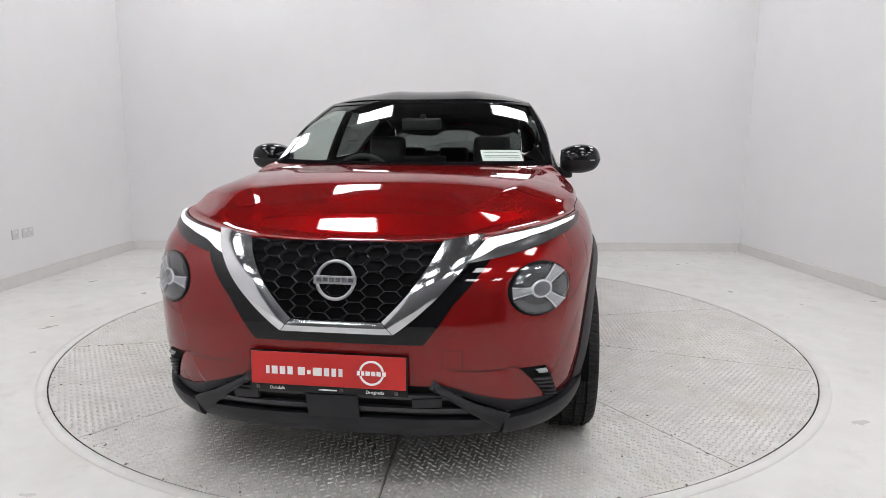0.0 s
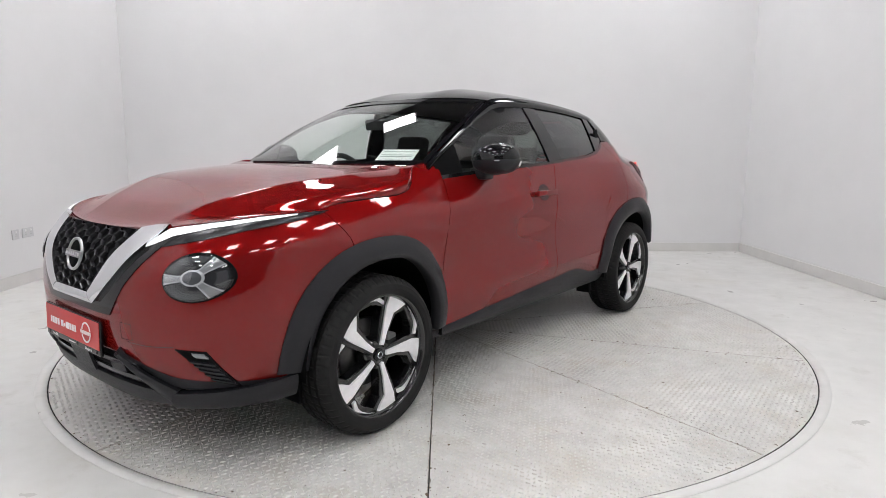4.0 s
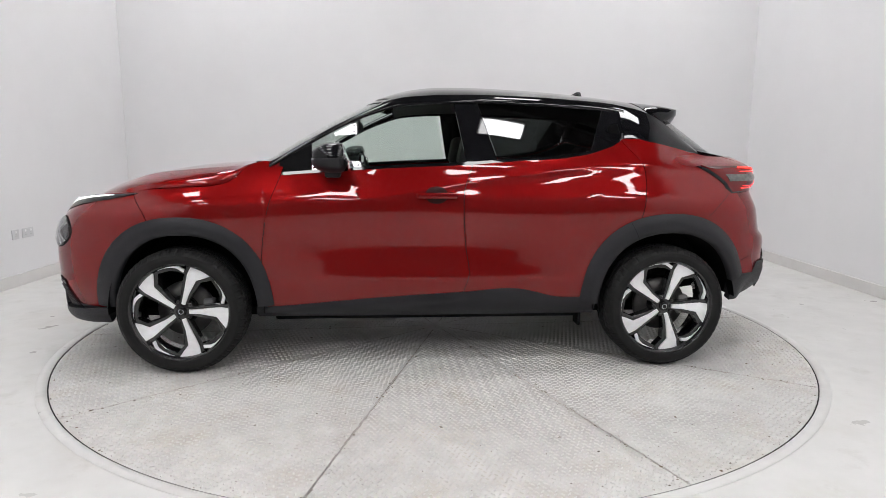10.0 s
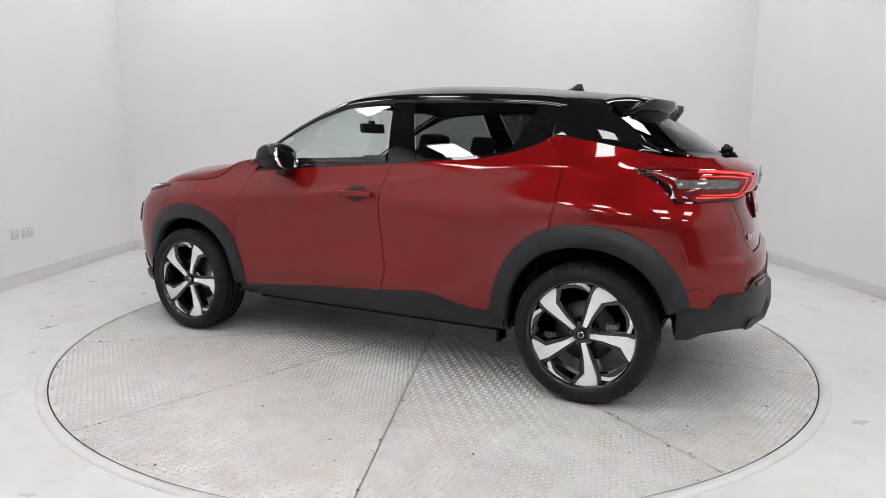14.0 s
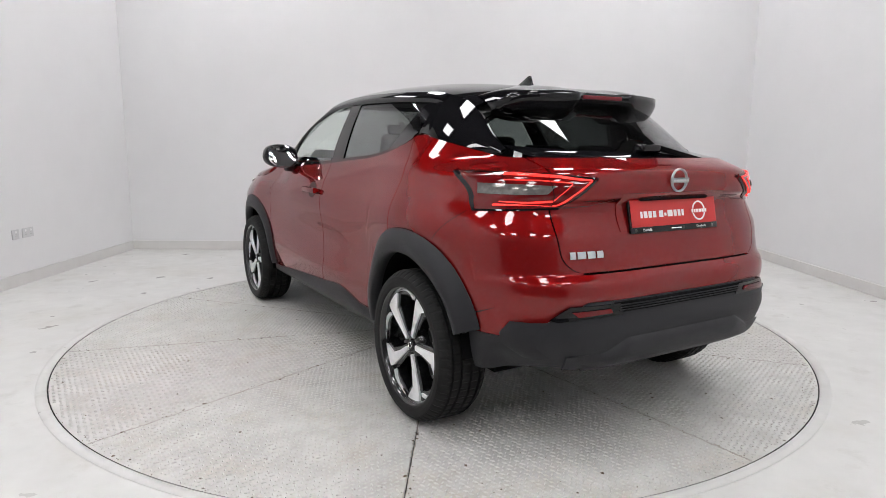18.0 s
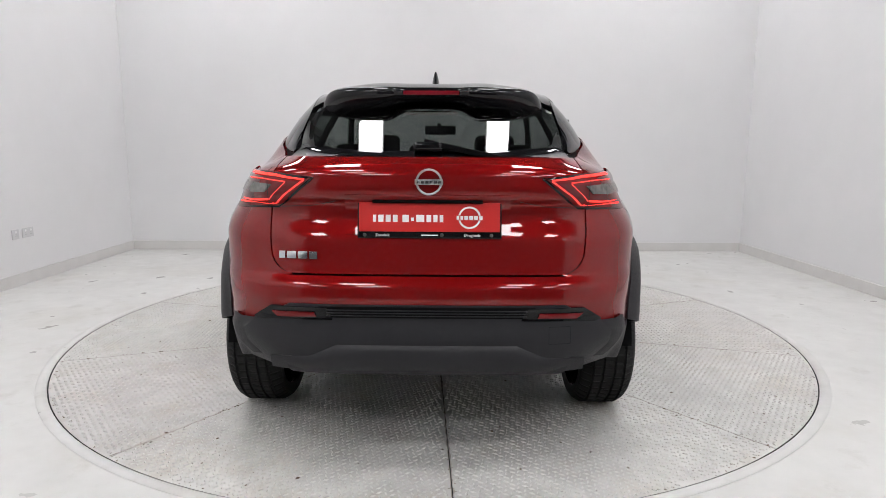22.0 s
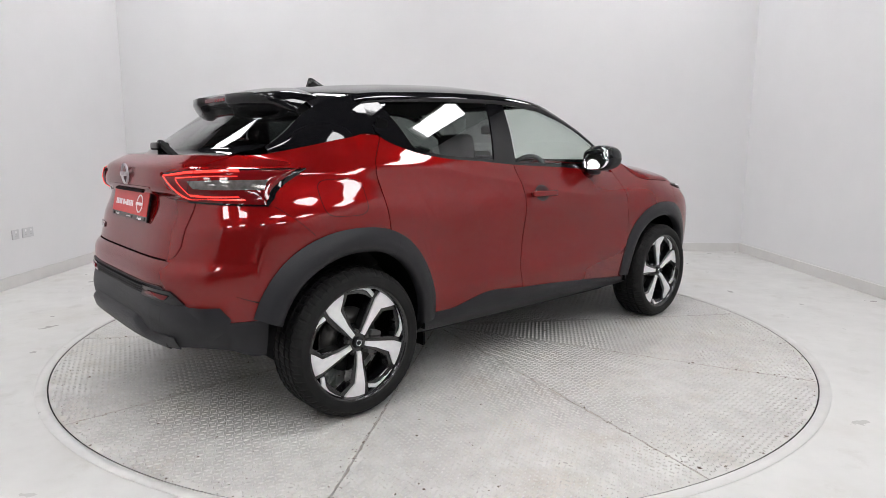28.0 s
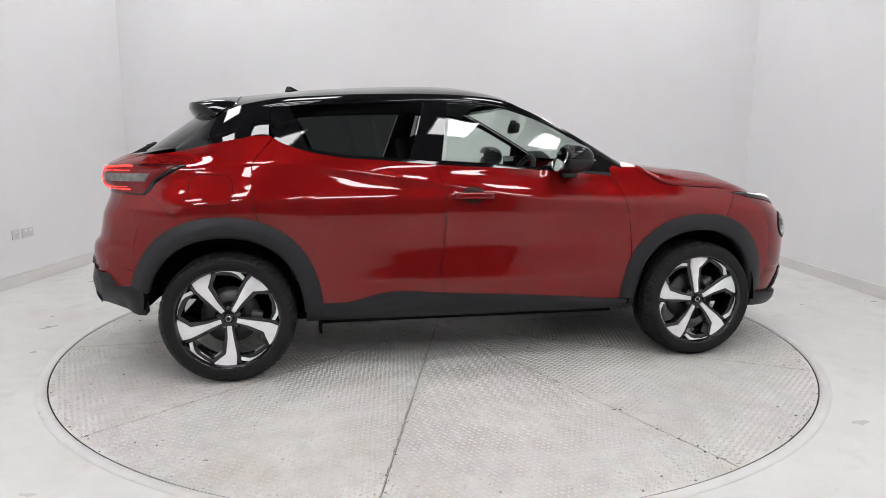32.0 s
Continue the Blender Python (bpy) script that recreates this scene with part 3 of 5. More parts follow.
        ys = np.maximum(ys, 0.80 - 0.075 * np.clip((0.54 - Z) / 0.18, 0, 1) * (X < -1.5)) if c is AR else np.maximum(ys, 0.76)
        Y = ys + 0.004 + flare * np.sin(np.pi * np.clip(w * 0.62 + 0.02, 0, 1))
        if c is AR:
            Y = Y + 0.022 * ease((-1.30 - X) / 0.25) * np.sin(np.pi * np.clip(w * 0.7 + 0.02, 0, 1))
        Pn = np.stack([X, Y, Z], -1)
        lip = Pn[-1:].copy()
        lip[..., 1] -= 0.05
        pair(nm, np.concatenate([Pn, lip], 0), M_PLASTIC, car, "dark textured plastic wheel arch trim", skirt=0.02)
        if c is AR:
            j = int(np.argmin(np.abs(X[0] + 1.085)))
            cut = np.stack([Pn[:, j], Pn[:, j] * 0.93 + Pn[:, j + 1] * 0.07], 1) + np.array([0, 0.0012, 0.0006])
            pair("trim_joint", cut, M_DARK, car, "fine joint across the arch trim", skirt=0)
    # sills
    xs = np.linspace(-0.93, 0.93, 50)
    v = np.linspace(0, 1, 10)[:, None]
    zl = 0.285
    Z = zl * (1 - v) + (sill_z(xs)[None] + 0.004) * v
    X = np.broadcast_to(xs[None], Z.shape)
    Y = side(X, Z) + 0.012 * np.sin(np.pi * np.clip(v * 0.9, 0, 1)) - 0.03 * (1 - v) ** 3
    pair("sill", np.stack([X, Y, Z], -1), M_PLASTIC, car, "dark textured plastic sill", skirt=0.03)
    return fd, rd


def greenhouse(x, z):
    """The half width of the upper body at x, z: it leans in from the waist, more towards the tail."""
    x, z = np.broadcast_arrays(np.asarray(x, float), np.asarray(z, float))
    waist = 1.105 - 0.055 * x
    h = z - waist
    y = 0.797 + 0.0077 * x - 0.0345 * x * x - 0.0115 * x ** 3 - 0.95 * np.clip(-1.15 - x, 0, 1) ** 2 - 0.028 * ease((x - 0.45) / 0.4)
    return y - 0.004 - (0.37 + 0.5 * np.clip((-0.1 - x) / 1.4, 0, 1.1) ** 2) * h - 0.38 * h * np.abs(h)


def rail_y(x):
    return greenhouse(x, rail_z(x))


roof_c = curve((-1.55, 1.452), (-1.3, 1.488), (-1.1, 1.512), (-0.9, 1.533), (-0.5, 1.560), (-0.2, 1.569), (0.0, 1.562), (0.2, 1.526), (0.34, 1.482))


def roof(x, y):
    yr, zr, zc = rail_y(x), rail_z(x), roof_c(x)
    v = np.clip(np.abs(y) / yr, 0, 1)
    return zr + (zc - zr) * (1 - v ** 3.2) + 0.008 * np.exp(-((np.abs(y) - 0.24) / 0.09) ** 2) * np.clip((0.3 - x) / 0.2, 0, 1)


def car_top(car):
    def strip(xs, zlo, zhi, rows=8, off=0.0, crown=0.0):
        xs = np.asarray(xs, float)
        v = np.linspace(0, 1, rows)[:, None]
        Z = zlo(xs)[None] * (1 - v) + zhi(xs)[None] * v
        X = np.broadcast_to(xs[None], Z.shape)
        return np.stack([X, greenhouse(X, Z) + off + crown * np.sin(np.pi * v), Z], -1)

    dlo = lambda x: rail_z(x) - 0.050 + 0.020 * ease((x - 0.15) / 0.3)
    low = lambda x: belt(x) + 0.016
    # roof skin and header
    y = np.linspace(-1, 1, 49)[None]
    x0 = 0.19 + 0.13 * (1 - y ** 2)
    u = np.linspace(0, 1, 50)[:, None]
    X = x0 + (-1.34 - x0) * u
    Y = y * rail_y(X)
    child("roof_skin", grid_mesh("roof_skin", np.stack([X, Y, roof(X, Y)], -1), M_BLACK, 0.02), car, "gloss black roof")
    # side rail and pillars
    pair("roof_rail", strip(np.linspace(0.855, -1.13, 70), lambda x: np.maximum(dlo(x), belt(x)), rail_z, 10, 0.003, 0.010), M_BLACK, car, "gloss black roof rail and windscreen pillar")
    pair("rear_pillar", strip(np.linspace(-1.10, -1.585, 30), belt, rail_z, 16, 0.003, 0.010), M_BLACK, car, "gloss black rear pillar")
    pair("waist_moulding", strip(np.linspace(0.78, -1.07, 60), lambda x: belt(x) - 0.002, low, 3, 0.005), M_BLACK, car, "black waist moulding")
    pair("mirror_triangle", strip(np.linspace(0.80, 0.63, 14), low, dlo, 8, 0.002), M_DARK, car, "black plastic triangle at the mirror foot")

    def quad(xa, xb, zlo, zhi, rows=12, cols=12, off=0.0):
        """Glass or pillar between two slanted edges xa = (at the waist, at the rail)."""
        u, v = np.linspace(0, 1, cols)[None], np.linspace(0, 1, rows)[:, None]
        X = (xa[0] * (1 - v) + xa[1] * v) * (1 - u) + (xb[0] * (1 - v) + xb[1] * v) * u
        Z = zlo(X) * (1 - v) + zhi(X) * v
        return np.stack([X, greenhouse(X, Z) + off, Z], -1)

    pair("centre_pillar", quad((-0.205, -0.145), (-0.372, -0.275), low, dlo, 10, 8, 0.0), M_BLACK, car, "gloss black centre pillar")
    pair("front_door_glass", quad((0.64, 0.635), (-0.185, -0.125), low, dlo, 16, 40, -0.006), M_SIDEGLASS, car, "clear green-tinted door glass", skirt=0)
    pair("rear_door_glass", quad((-0.377, -0.28), (-0.90, -1.0), low, dlo, 16, 30, -0.006), M_SMOKED, car, "dark privacy door glass", skirt=0)
    pair("rear_handle_panel", quad((-0.90, -1.0), (-1.085, -1.12), low, dlo, 12, 8, 0.003), M_BLACK, car, "gloss black panel with the hidden rear door handle")
    # windscreen
    u, v = np.linspace(0, 1, 24)[:, None], np.linspace(-1, 1, 33)[None]
    xe = 0.86 + (0.19 - 0.86) * u
    ye, ze = rail_y(xe), rail_z(xe)
    xc, zc = 1.005 + (0.318 - 1.005) * u, 1.104 + (1.486 - 1.104) * u
    b = 1 - np.abs(v) ** 2.2
    P = np.stack([xe + (xc - xe) * b, ye * v, ze + (zc - ze + 0.022 * np.sin(np.pi * u)) * b], -1)
    child("windscreen", grid_mesh("windscreen", P, M_WS, 0), car, "clear windscreen")

    def screen(a, b, nm):
        a, b = np.broadcast_arrays(a, b)
        xe = 0.86 + (0.19 - 0.86) * a
        xc, zc = 1.005 + (0.318 - 1.005) * a, 1.104 + (1.486 - 1.104) * a
        k = 1 - np.abs(b) ** 2.2
        ze = rail_z(xe)
        Q = np.stack([xe + (xc - xe) * k + 0.003, rail_y(xe) * b, ze + (zc - ze + 0.022 * np.sin(np.pi * a)) * k + 0.003], -1)
        child(nm, grid_mesh(nm, Q, M_BLACK, 0), car, "black printed edge of the windscreen")
    screen(np.linspace(0.93, 1.0, 4)[:, None], np.linspace(-1, 1, 41)[None], "windscreen_border")
    screen(np.linspace(0.0, 0.06, 4)[:, None], np.linspace(-1, 1, 41)[None], "windscreen_border")
    for sg in (1, -1):
        screen(np.linspace(0.0, 1.0, 30)[:, None], sg * np.linspace(0.962, 1.0, 4)[None], "windscreen_border")
    # rear window
    xe = -1.585 + 0.195 * u
    ye, ze = rail_y(xe) - 0.006, rail_z(xe)
    xc, zc = -1.86 + 0.34 * u, 1.165 + 0.235 * u
    b = 1 - np.abs(v) ** 2.9
    P = np.stack([xe + (xc - xe) * b, ye * v, ze + (zc - ze) * b], -1)
    child("rear_window", grid_mesh("rear_window", P, M_PRIVACY, 0), car, "dark tinted rear window")
    low_edge = P[0]
    yy = low_edge[:, 1]
    foot = np.stack([rear(yy, np.full(yy.shape, 1.160)) + 0.006, yy, np.full(yy.shape, 1.161)], -1)
    up_edge = P[2] + np.array([-0.002, 0, 0.002])
    Q = np.stack([foot, low_edge + np.array([-0.002, 0, 0.001]), up_edge])
    child("window_seal", grid_mesh("window_seal", Q, M_BLACK, 0), car, "black seal along the foot of the rear window")


# ---------- wheels ----------
def tyre_mesh():
    """A low-profile tyre with rounded shoulders, four grooves and cut shoulder blocks."""
    W2, seg = 0.112, 260
    prof = [(0.258, W2 - 0.012), (0.264, W2 - 0.002), (0.270, W2 + 0.002), (0.288, W2 + 0.005), (0.306, W2 + 0.003), (0.320, W2 - 0.008), (0.330, W2 - 0.024)]
    for c in (0.066, 0.024, -0.024, -0.066):
        prof += [(0.3375, c + 0.007), (0.326, c + 0.005), (0.326, c - 0.005), (0.3375, c - 0.007)]
    prof += [(r, -y) for r, y in prof[:7][::-1]]
    verts, faces, k = [], [], len(prof)
    for i in range(seg):
        a = 2 * math.pi * i / seg
        for n, (r, y) in enumerate(prof):
            if abs(y) > 0.07 and 0.318 < r < 0.334 and i % 5 == 0:
                r -= 0.0040
            if r > 0.334 and (i + (2 if y > 0 else 0)) % 5 == 0:
                r -= 0.0042
            verts.append((r * math.cos(a), y, r * math.sin(a)))
    for i in range(seg):
        j = (i + 1) % seg
        for q in range(k - 1):
            faces.append((i * k + q, j * k + q, j * k + q + 1, i * k + q + 1))
    return mesh_from("tyre", verts, faces, M_RUBBER, smooth=False)


def plate_mesh(name, outline, y0, y1, material, chamfer=0.004, smooth=False):
    """An upright plate facing +y from an outline of (x, z), with a chamfered front edge."""
    pts = np.asarray(outline, float)
    c = pts.mean(0)
    n = len(pts)
    inner = pts + (c - pts) / np.maximum(np.linalg.norm(c - pts, axis=1, keepdims=True), 1e-6) * chamfer
    verts = [(x, y0, z) for x, z in pts] + [(x, y1 - chamfer * 0.7, z) for x, z in pts] + [(x, y1, z) for x, z in inner]
    area = sum(pts[i - 1][0] * pts[i][1] - pts[i][0] * pts[i - 1][1] for i in range(n))
    faces = [tuple(range(2 * n, 3 * n))]
    for i in range(n):
        j = (i + 1) % n
        for a in (0, n):
            faces.append((a + i, a + n + i, a + n + j, a + j))
    if area > 0:
        faces = [faces[0][::-1]] + faces[1:]
    else:
        faces = [faces[0]] + [f[::-1] for f in faces[1:]]
    return mesh_from(name, verts, faces, material, smooth)


TYRE = tyre_mesh()
YO = 0.086           # the wheel's face, out from its middle


def at_polar(r, deg, side_off=0.0):
    r *= 1 + 0.13 * min(1, r / 0.2)
    side_off *= 1.1
    a = math.radians(deg)
    return (-r * math.cos(a) + side_off * math.sin(a), r * math.sin(a) + side_off * math.cos(a))


def polar(r, deg):
    r *= 1.018
    a = math.radians(deg)
    return (-r * math.cos(a), r * math.sin(a))


def wheel():
    w = empty("wheel")
    W2 = 0.112
    child("tyre", TYRE, w, "black low-profile tyre")
    lathe("rim", [(0.2615, -W2 + 0.005), (0.246, -W2 + 0.02), (0.240, 0.0), (0.240, 0.05), (0.248, W2 - 0.026), (0.255, W2 - 0.010), (0.2615, W2 - 0.004), (0.2645, W2 - 0.015)], M_RIMBLACK, w, 72, "gloss black wheel rim")
    lathe("brake_disc", [(0.06, 0.0), (0.148, 0.0), (0.148, -0.022), (0.06, -0.022)], M_DISC, w, 48, "worn steel brake disc")
    lathe("disc_hat", [(0.001, 0.03), (0.066, 0.03), (0.070, 0.022), (0.072, -0.002)], M_DISC, w, 32, "dull steel disc centre")
    lathe("hub", [(0.001, YO - 0.018), (0.050, YO - 0.016), (0.060, YO - 0.022), (0.072, YO - 0.045), (0.078, 0.02)], M_RIMBLACK, w, 40, "gloss black wheel hub")
    lathe("centre_cap", [(0.001, YO - 0.004), (0.022, YO - 0.005), (0.026, YO - 0.009), (0.027, YO - 0.020)], M_BLACK, w, 28, "black centre cap")
    lathe("cap_emblem", [(0.011, YO - 0.006), (0.011, YO - 0.0015), (0.015, YO - 0.0015), (0.015, YO - 0.007)], M_CHROME, w, 24, "small silver ring emblem")
    bm = box_bm(-0.158, -0.100, -0.03, 0.030, -0.055, 0.055, 0.012)
    part("caliper", bm, M_CALIPER, w, "silver brake caliper")
    for k in range(5):
        d = 72 * k
        # dark blade behind the bright face, hooked along the rim
        o = [polar(*p) for p in ((0.045, d + 26), (0.17, d + 13), (0.21, d + 11), (0.2520, d + 9), (0.2530, d - 10), (0.2500, d - 30), (0.225, d - 26), (0.185, d - 17), (0.10, d - 17), (0.045, d - 26))]
        sp = child("spoke", plate_mesh("spoke", o, YO - 0.065, YO - 0.013, M_RIMBLACK, 0.006), w, "gloss black wheel spoke")
        f = [polar(*p) for p in ((0.042, d + 13), (0.100, d + 7.5), (0.165, d + 6.5), (0.205, d + 6), (0.2525, d + 3), (0.2545, d - 8), (0.2520, d - 23), (0.218, d - 18), (0.186, d - 9.5), (0.10, d - 8), (0.042, d - 14))]
        child("machined_face", plate_mesh("machined_face", f, YO - 0.03, YO - 0.004, M_ALLOY, 0.003), sp, "bright machined spoke face")
        # web at the rim with a bright angled sliver
        e = [polar(*p) for p in ((0.2530, d + 49), (0.2560, d + 38), (0.2550, d + 26), (0.246, d + 18), (0.226, d + 9), (0.200, d + 9), (0.212, d + 20), (0.218, d + 30), (0.232, d + 49))]
        pk = child("rim_web", plate_mesh("rim_web", e, YO - 0.06, YO - 0.014, M_RIMBLACK, 0.005), w, "gloss black web at the rim")
        h = [polar(*p) for p in ((0.2530, d + 48), (0.2560, d + 38), (0.2550, d + 27), (0.246, d + 19), (0.226, d + 10.5), (0.210, d + 11.5), (0.230, d + 20), (0.2390, d + 27), (0.2420, d + 37), (0.2440, d + 48))]
        child("machined_sliver", plate_mesh("machined_sliver", h, YO - 0.03, YO - 0.004, M_ALLOY, 0.0015), pk, "bright machined sliver")
        x, z = at_polar(0.052, d + 36)
        nut = lathe("wheel_nut", [(0.001, 0.010), (0.006, 0.010), (0.0085, 0.004), (0.0085, -0.02)], M_DISC, w, 6, smooth=False)
        nut.matrix_basis = pose(x, YO - 0.016, z)
    return w


WHEEL = None
CAR = empty("car")
tagged(CAR, "metallic red compact crossover car with a gloss black roof", "car")
FD, RD = car_body(CAR)
car_top(CAR)
for x, s, beta in ((WB, 1, 0), (-WB, 1, -1), (WB, -1, 28), (-WB, -1, -15)):
    wm = pose(x, s * 0.777, 0.3375, 0, beta, 0 if s > 0 else 180)
    if WHEEL is None:
        WHEEL = wheel()
        WHEEL.parent = CAR
        WHEEL.matrix_basis = wm
    else:
        copy_thing(WHEEL, wm)


# ---------- dark structure behind the skins ----------
def car_inside(car):
    w, q = np.linspace(0, 1, 10)[:, None], np.linspace(-1, 1, 41)[None]
    Z = 0.30 + (0.86 - 0.30) * w + 0 * q
    child("front_structure", grid_mesh("front_structure", lift(nose, q * 58 + 0 * Z, Z, -0.035), M_DARK, 0), car, "black structure behind the front bumper")
    Z = 0.40 + (1.13 - 0.40) * w + 0 * q
    child("rear_structure", grid_mesh("rear_structure", lift(tail, q * 70 + 0 * Z, Z, -0.035), M_DARK, 0), car, "black structure behind the hatch")
    xs = np.linspace(-0.86, 0.86, 30)[None]
    Z = 0.30 + (belt(xs) - 0.02 - 0.30) * w
    X = xs + 0 * Z
    pair("door_card", np.stack([X, side(X, Z) - 0.05, Z], -1), M_CABIN, car, "black door trim inside")
    xs = np.linspace(-1.56, -0.85, 20)[None]
    Z = 0.87 + (belt(xs) - 0.012 - 0.87) * w
    X = xs + 0 * Z
    pair("quarter_trim", np.stack([X, side(X, Z) - 0.045, Z], -1), M_CABIN, car, "black trim inside the rear quarter")
    # floor pan
    part("floor_pan", box_bm(-1.60, 1.70, -0.60, 0.60, 0.25, 0.30, 0.01), M_DARK, car, "dark underbody")
    part("floor_side", box_bm(-0.86, 0.86, 0.52, 0.68, 0.24, 0.30, 0.01), M_DARK, car, "dark underbody edge")
    part("floor_side", box_bm(-0.86, 0.86, -0.68, -0.52, 0.24, 0.30, 0.01), M_DARK, car, "dark underbody edge")
    # wheel housings
    for c in (AF, AR):
        th = np.radians(np.linspace(-2, 182 if c is AF else 173, 40))[None]
        y = np.linspace(0.50, 0.845, 6)[:, None]
        P = np.stack([c[0] + 0.405 * np.cos(th) + 0 * y, y + 0 * th, c[1] + 0.435 * np.sin(th) + 0 * y], -1)
        pair("wheel_housing", P, M_DARK, car, "black wheel housing", skirt=0, inner=(c[0], 0.6, 0.3))
        r = np.linspace(0.02, 1, 6)[:, None]
        P = np.stack([c[0] + 0.41 * r * np.cos(th), 0.50 + 0 * r * th, c[1] + 0.44 * r * np.sin(th)], -1)
        pair("housing_wall", P, M_DARK, car, "black inner wall of the wheel housing", skirt=0)
    for x, s, d in ((1.665, 1, 0), (1.665, -1, 0), (-0.86, 1, 0), (-0.86, -1, 0)):
        part("air_flap", box_bm(x - 0.008, x + 0.008, s * 0.72 - 0.05, s * 0.72 + 0.05, 0.21, 0.30, 0.003), M_DARK, car, "small black rubber flap before the wheel")
    # cabin
    part("dashboard", box_bm(0.42, 0.98, -0.66, 0.66, 0.78, 1.055, 0.05, 3), M_CABIN, car, "dark soft dashboard", True)
    part("centre_screen", box_bm(0.40, 0.415, -0.13, 0.13, 1.02, 1.16, 0.006), M_BLACK, car, "black centre screen")
    part("centre_console", box_bm(-0.3, 0.45, -0.11, 0.11, 0.30, 0.72, 0.03), M_CABIN, car, "dark centre console", True)
    y = np.linspace(-1, 1, 25)[None]
    u = np.linspace(0, 1, 24)[:, None]
    X = 0.20 - 1.58 * u + 0 * y
    Y = y * rail_y(X) * 0.97
    child("headliner", grid_mesh("headliner", np.stack([X, Y, roof(X, Y) - 0.045], -1), M_HEADLINER, 0), car, "grey headliner")
    for s in (1, -1):
        seat(car, -0.02, s * 0.36, 0.26)
    part("bench_cushion", box_bm(-1.02, -0.52, -0.62, 0.62, 0.46, 0.66, 0.06, 3), M_CABIN, car, "black rear bench cushion", True)
    b = part("bench_back", box_bm(-0.07, 0.07, -0.62, 0.62, 0.0, 0.50, 0.05, 3), M_CABIN, car, "black rear bench backrest", True)
    b.matrix_basis = pose(-1.02, 0, 0.62, 0, -14, 0)
    for y0 in (0.36, 0.0, -0.36):
        h = part("rear_headrest", box_bm(-0.045, 0.045, -0.12, 0.12, 0.0, 0.13, 0.035, 3), M_CABIN, car, "black rear headrest", True)
        h.matrix_basis = pose(-1.15, y0, 1.09, 0, -12, 0)
    part("parcel_shelf", box_bm(-1.62, -1.16, -0.50, 0.50, 1.02, 1.045, 0.008), M_CABIN, car, "black parcel shelf")
    # steering wheel on the car's right
    sw = lathe("steering_wheel", [(0.175 + 0.016 * math.cos(a), 0.016 * math.sin(a)) for a in np.linspace(0, 2 * math.pi, 11)], M_CABIN, car, 40, "black steering wheel")
    sw.matrix_basis = pose(0.36, -0.36, 1.0, 0, 0, 90) @ pose(0, 0, 0, 25, 0, 0)
    hub = part("steering_hub", box_bm(-0.07, 0.07, -0.02, 0.03, -0.06, 0.06, 0.015), M_CABIN, sw)
    for s in (1, -1):
        part("steering_spoke", box_bm(min(0, s * 0.17), max(0, s * 0.17), -0.008, 0.008, -0.02, 0.02, 0.004), M_CABIN, sw)
    im = part("interior_mirror", box_bm(-0.02, 0.02, -0.115, 0.115, -0.032, 0.032, 0.014, 3), M_CABIN, car, "dark interior mirror", True)
    im.matrix_basis = pose(0.43, -0.01, 1.342, 0, 8, -6)
    part("mirror_stalk", box_bm(0.41, 0.45, -0.015, 0.015, 1.34, 1.395, 0.006), M_CABIN, car, "dark mirror stalk and sensor housing")
    paper = part("paper_notice", box_bm(-0.002, 0.0, -0.105, 0.105, 0.0, 0.10), M_PAPER, car, "white printed notice behind the windscreen")
    paper.matrix_basis = pose(0.825, 0.475, 1.142, 0, -58, 14)
    for z in (0.03, 0.045, 0.075):
        ln = part("notice_bar", box_bm(0.0, 0.001, -0.09, 0.09, z, z + 0.006), M_GREYBAR, paper)


def seat(car, x, y, z):
    s = empty("front_seat")
    s.parent = car
    s.matrix_basis = pose(x, y, z)
    part("cushion", box_bm(-0.02, 0.48, -0.25, 0.25, 0.12, 0.30, 0.06, 3), M_CABIN, s, smooth=True)
    b = part("backrest", box_bm(-0.08, 0.06, -0.24, 0.24, 0.0, 0.60, 0.06, 3), M_CABIN, s, smooth=True)
    b.matrix_basis = pose(-0.02, 0, 0.24, 0, -16, 0)
    h = part("headrest", box_bm(-0.05, 0.05, -0.125, 0.125, 0.0, 0.19, 0.045, 3), M_CABIN, s, smooth=True)
    h.matrix_basis = pose(-0.215, 0, 0.84, 0, -12, 0)
    for d in (-0.05, 0.05):
        part("headrest_post", box_bm(-0.006, 0.006, d - 0.006, d + 0.006, 0.76, 0.86), M_DISC, s).matrix_basis = pose(-0.02 - 0.17, 0, 0)


car_inside(CAR)

# ---------- front of the car ----------
M_DRL = mat("daytime_light_bar", (0.9, 0.9, 0.9), 0.3, vary=0, emit=(0.96, 0.98, 1.0), strength=0.62)
M_HOUSING2 = mat("corner_lamp_lens", (0.35, 0.36, 0.37), 0.12, 0.4, vary=0.1)
M_HOUSING = mat("lamp_housing_grey", (0.024, 0.024, 0.027), 0.25, 0.3, vary=0.05)
M_FACET = mat("dull_reflector_facet", (0.11, 0.113, 0.12), 0.22, 0.6, vary=0.1, scale=30.0)
M_BLADE = mat("satin_lamp_blade", (0.42, 0.425, 0.44), 0.22, 0.6, vary=0.05, scale=20.0)
M_REFLECTOR = mat("lamp_reflector", (0.66, 0.67, 0.69), 0.2, 0.5, vary=0.02)
M_TAILRED = mat("red_lamp_lens", (0.12, 0.003, 0.0045), 0.08, 0.0, 0.0, vary=0.03)
M_TAILGLOW = mat("red_light_line", (0.6, 0.02, 0.02), 0.2, vary=0, emit=(1.0, 0.045, 0.035), strength=1.25)
M_BRAKE = mat("bright_red_lens", (0.15, 0.005, 0.012), 0.12, vary=0.05, scale=60.0)
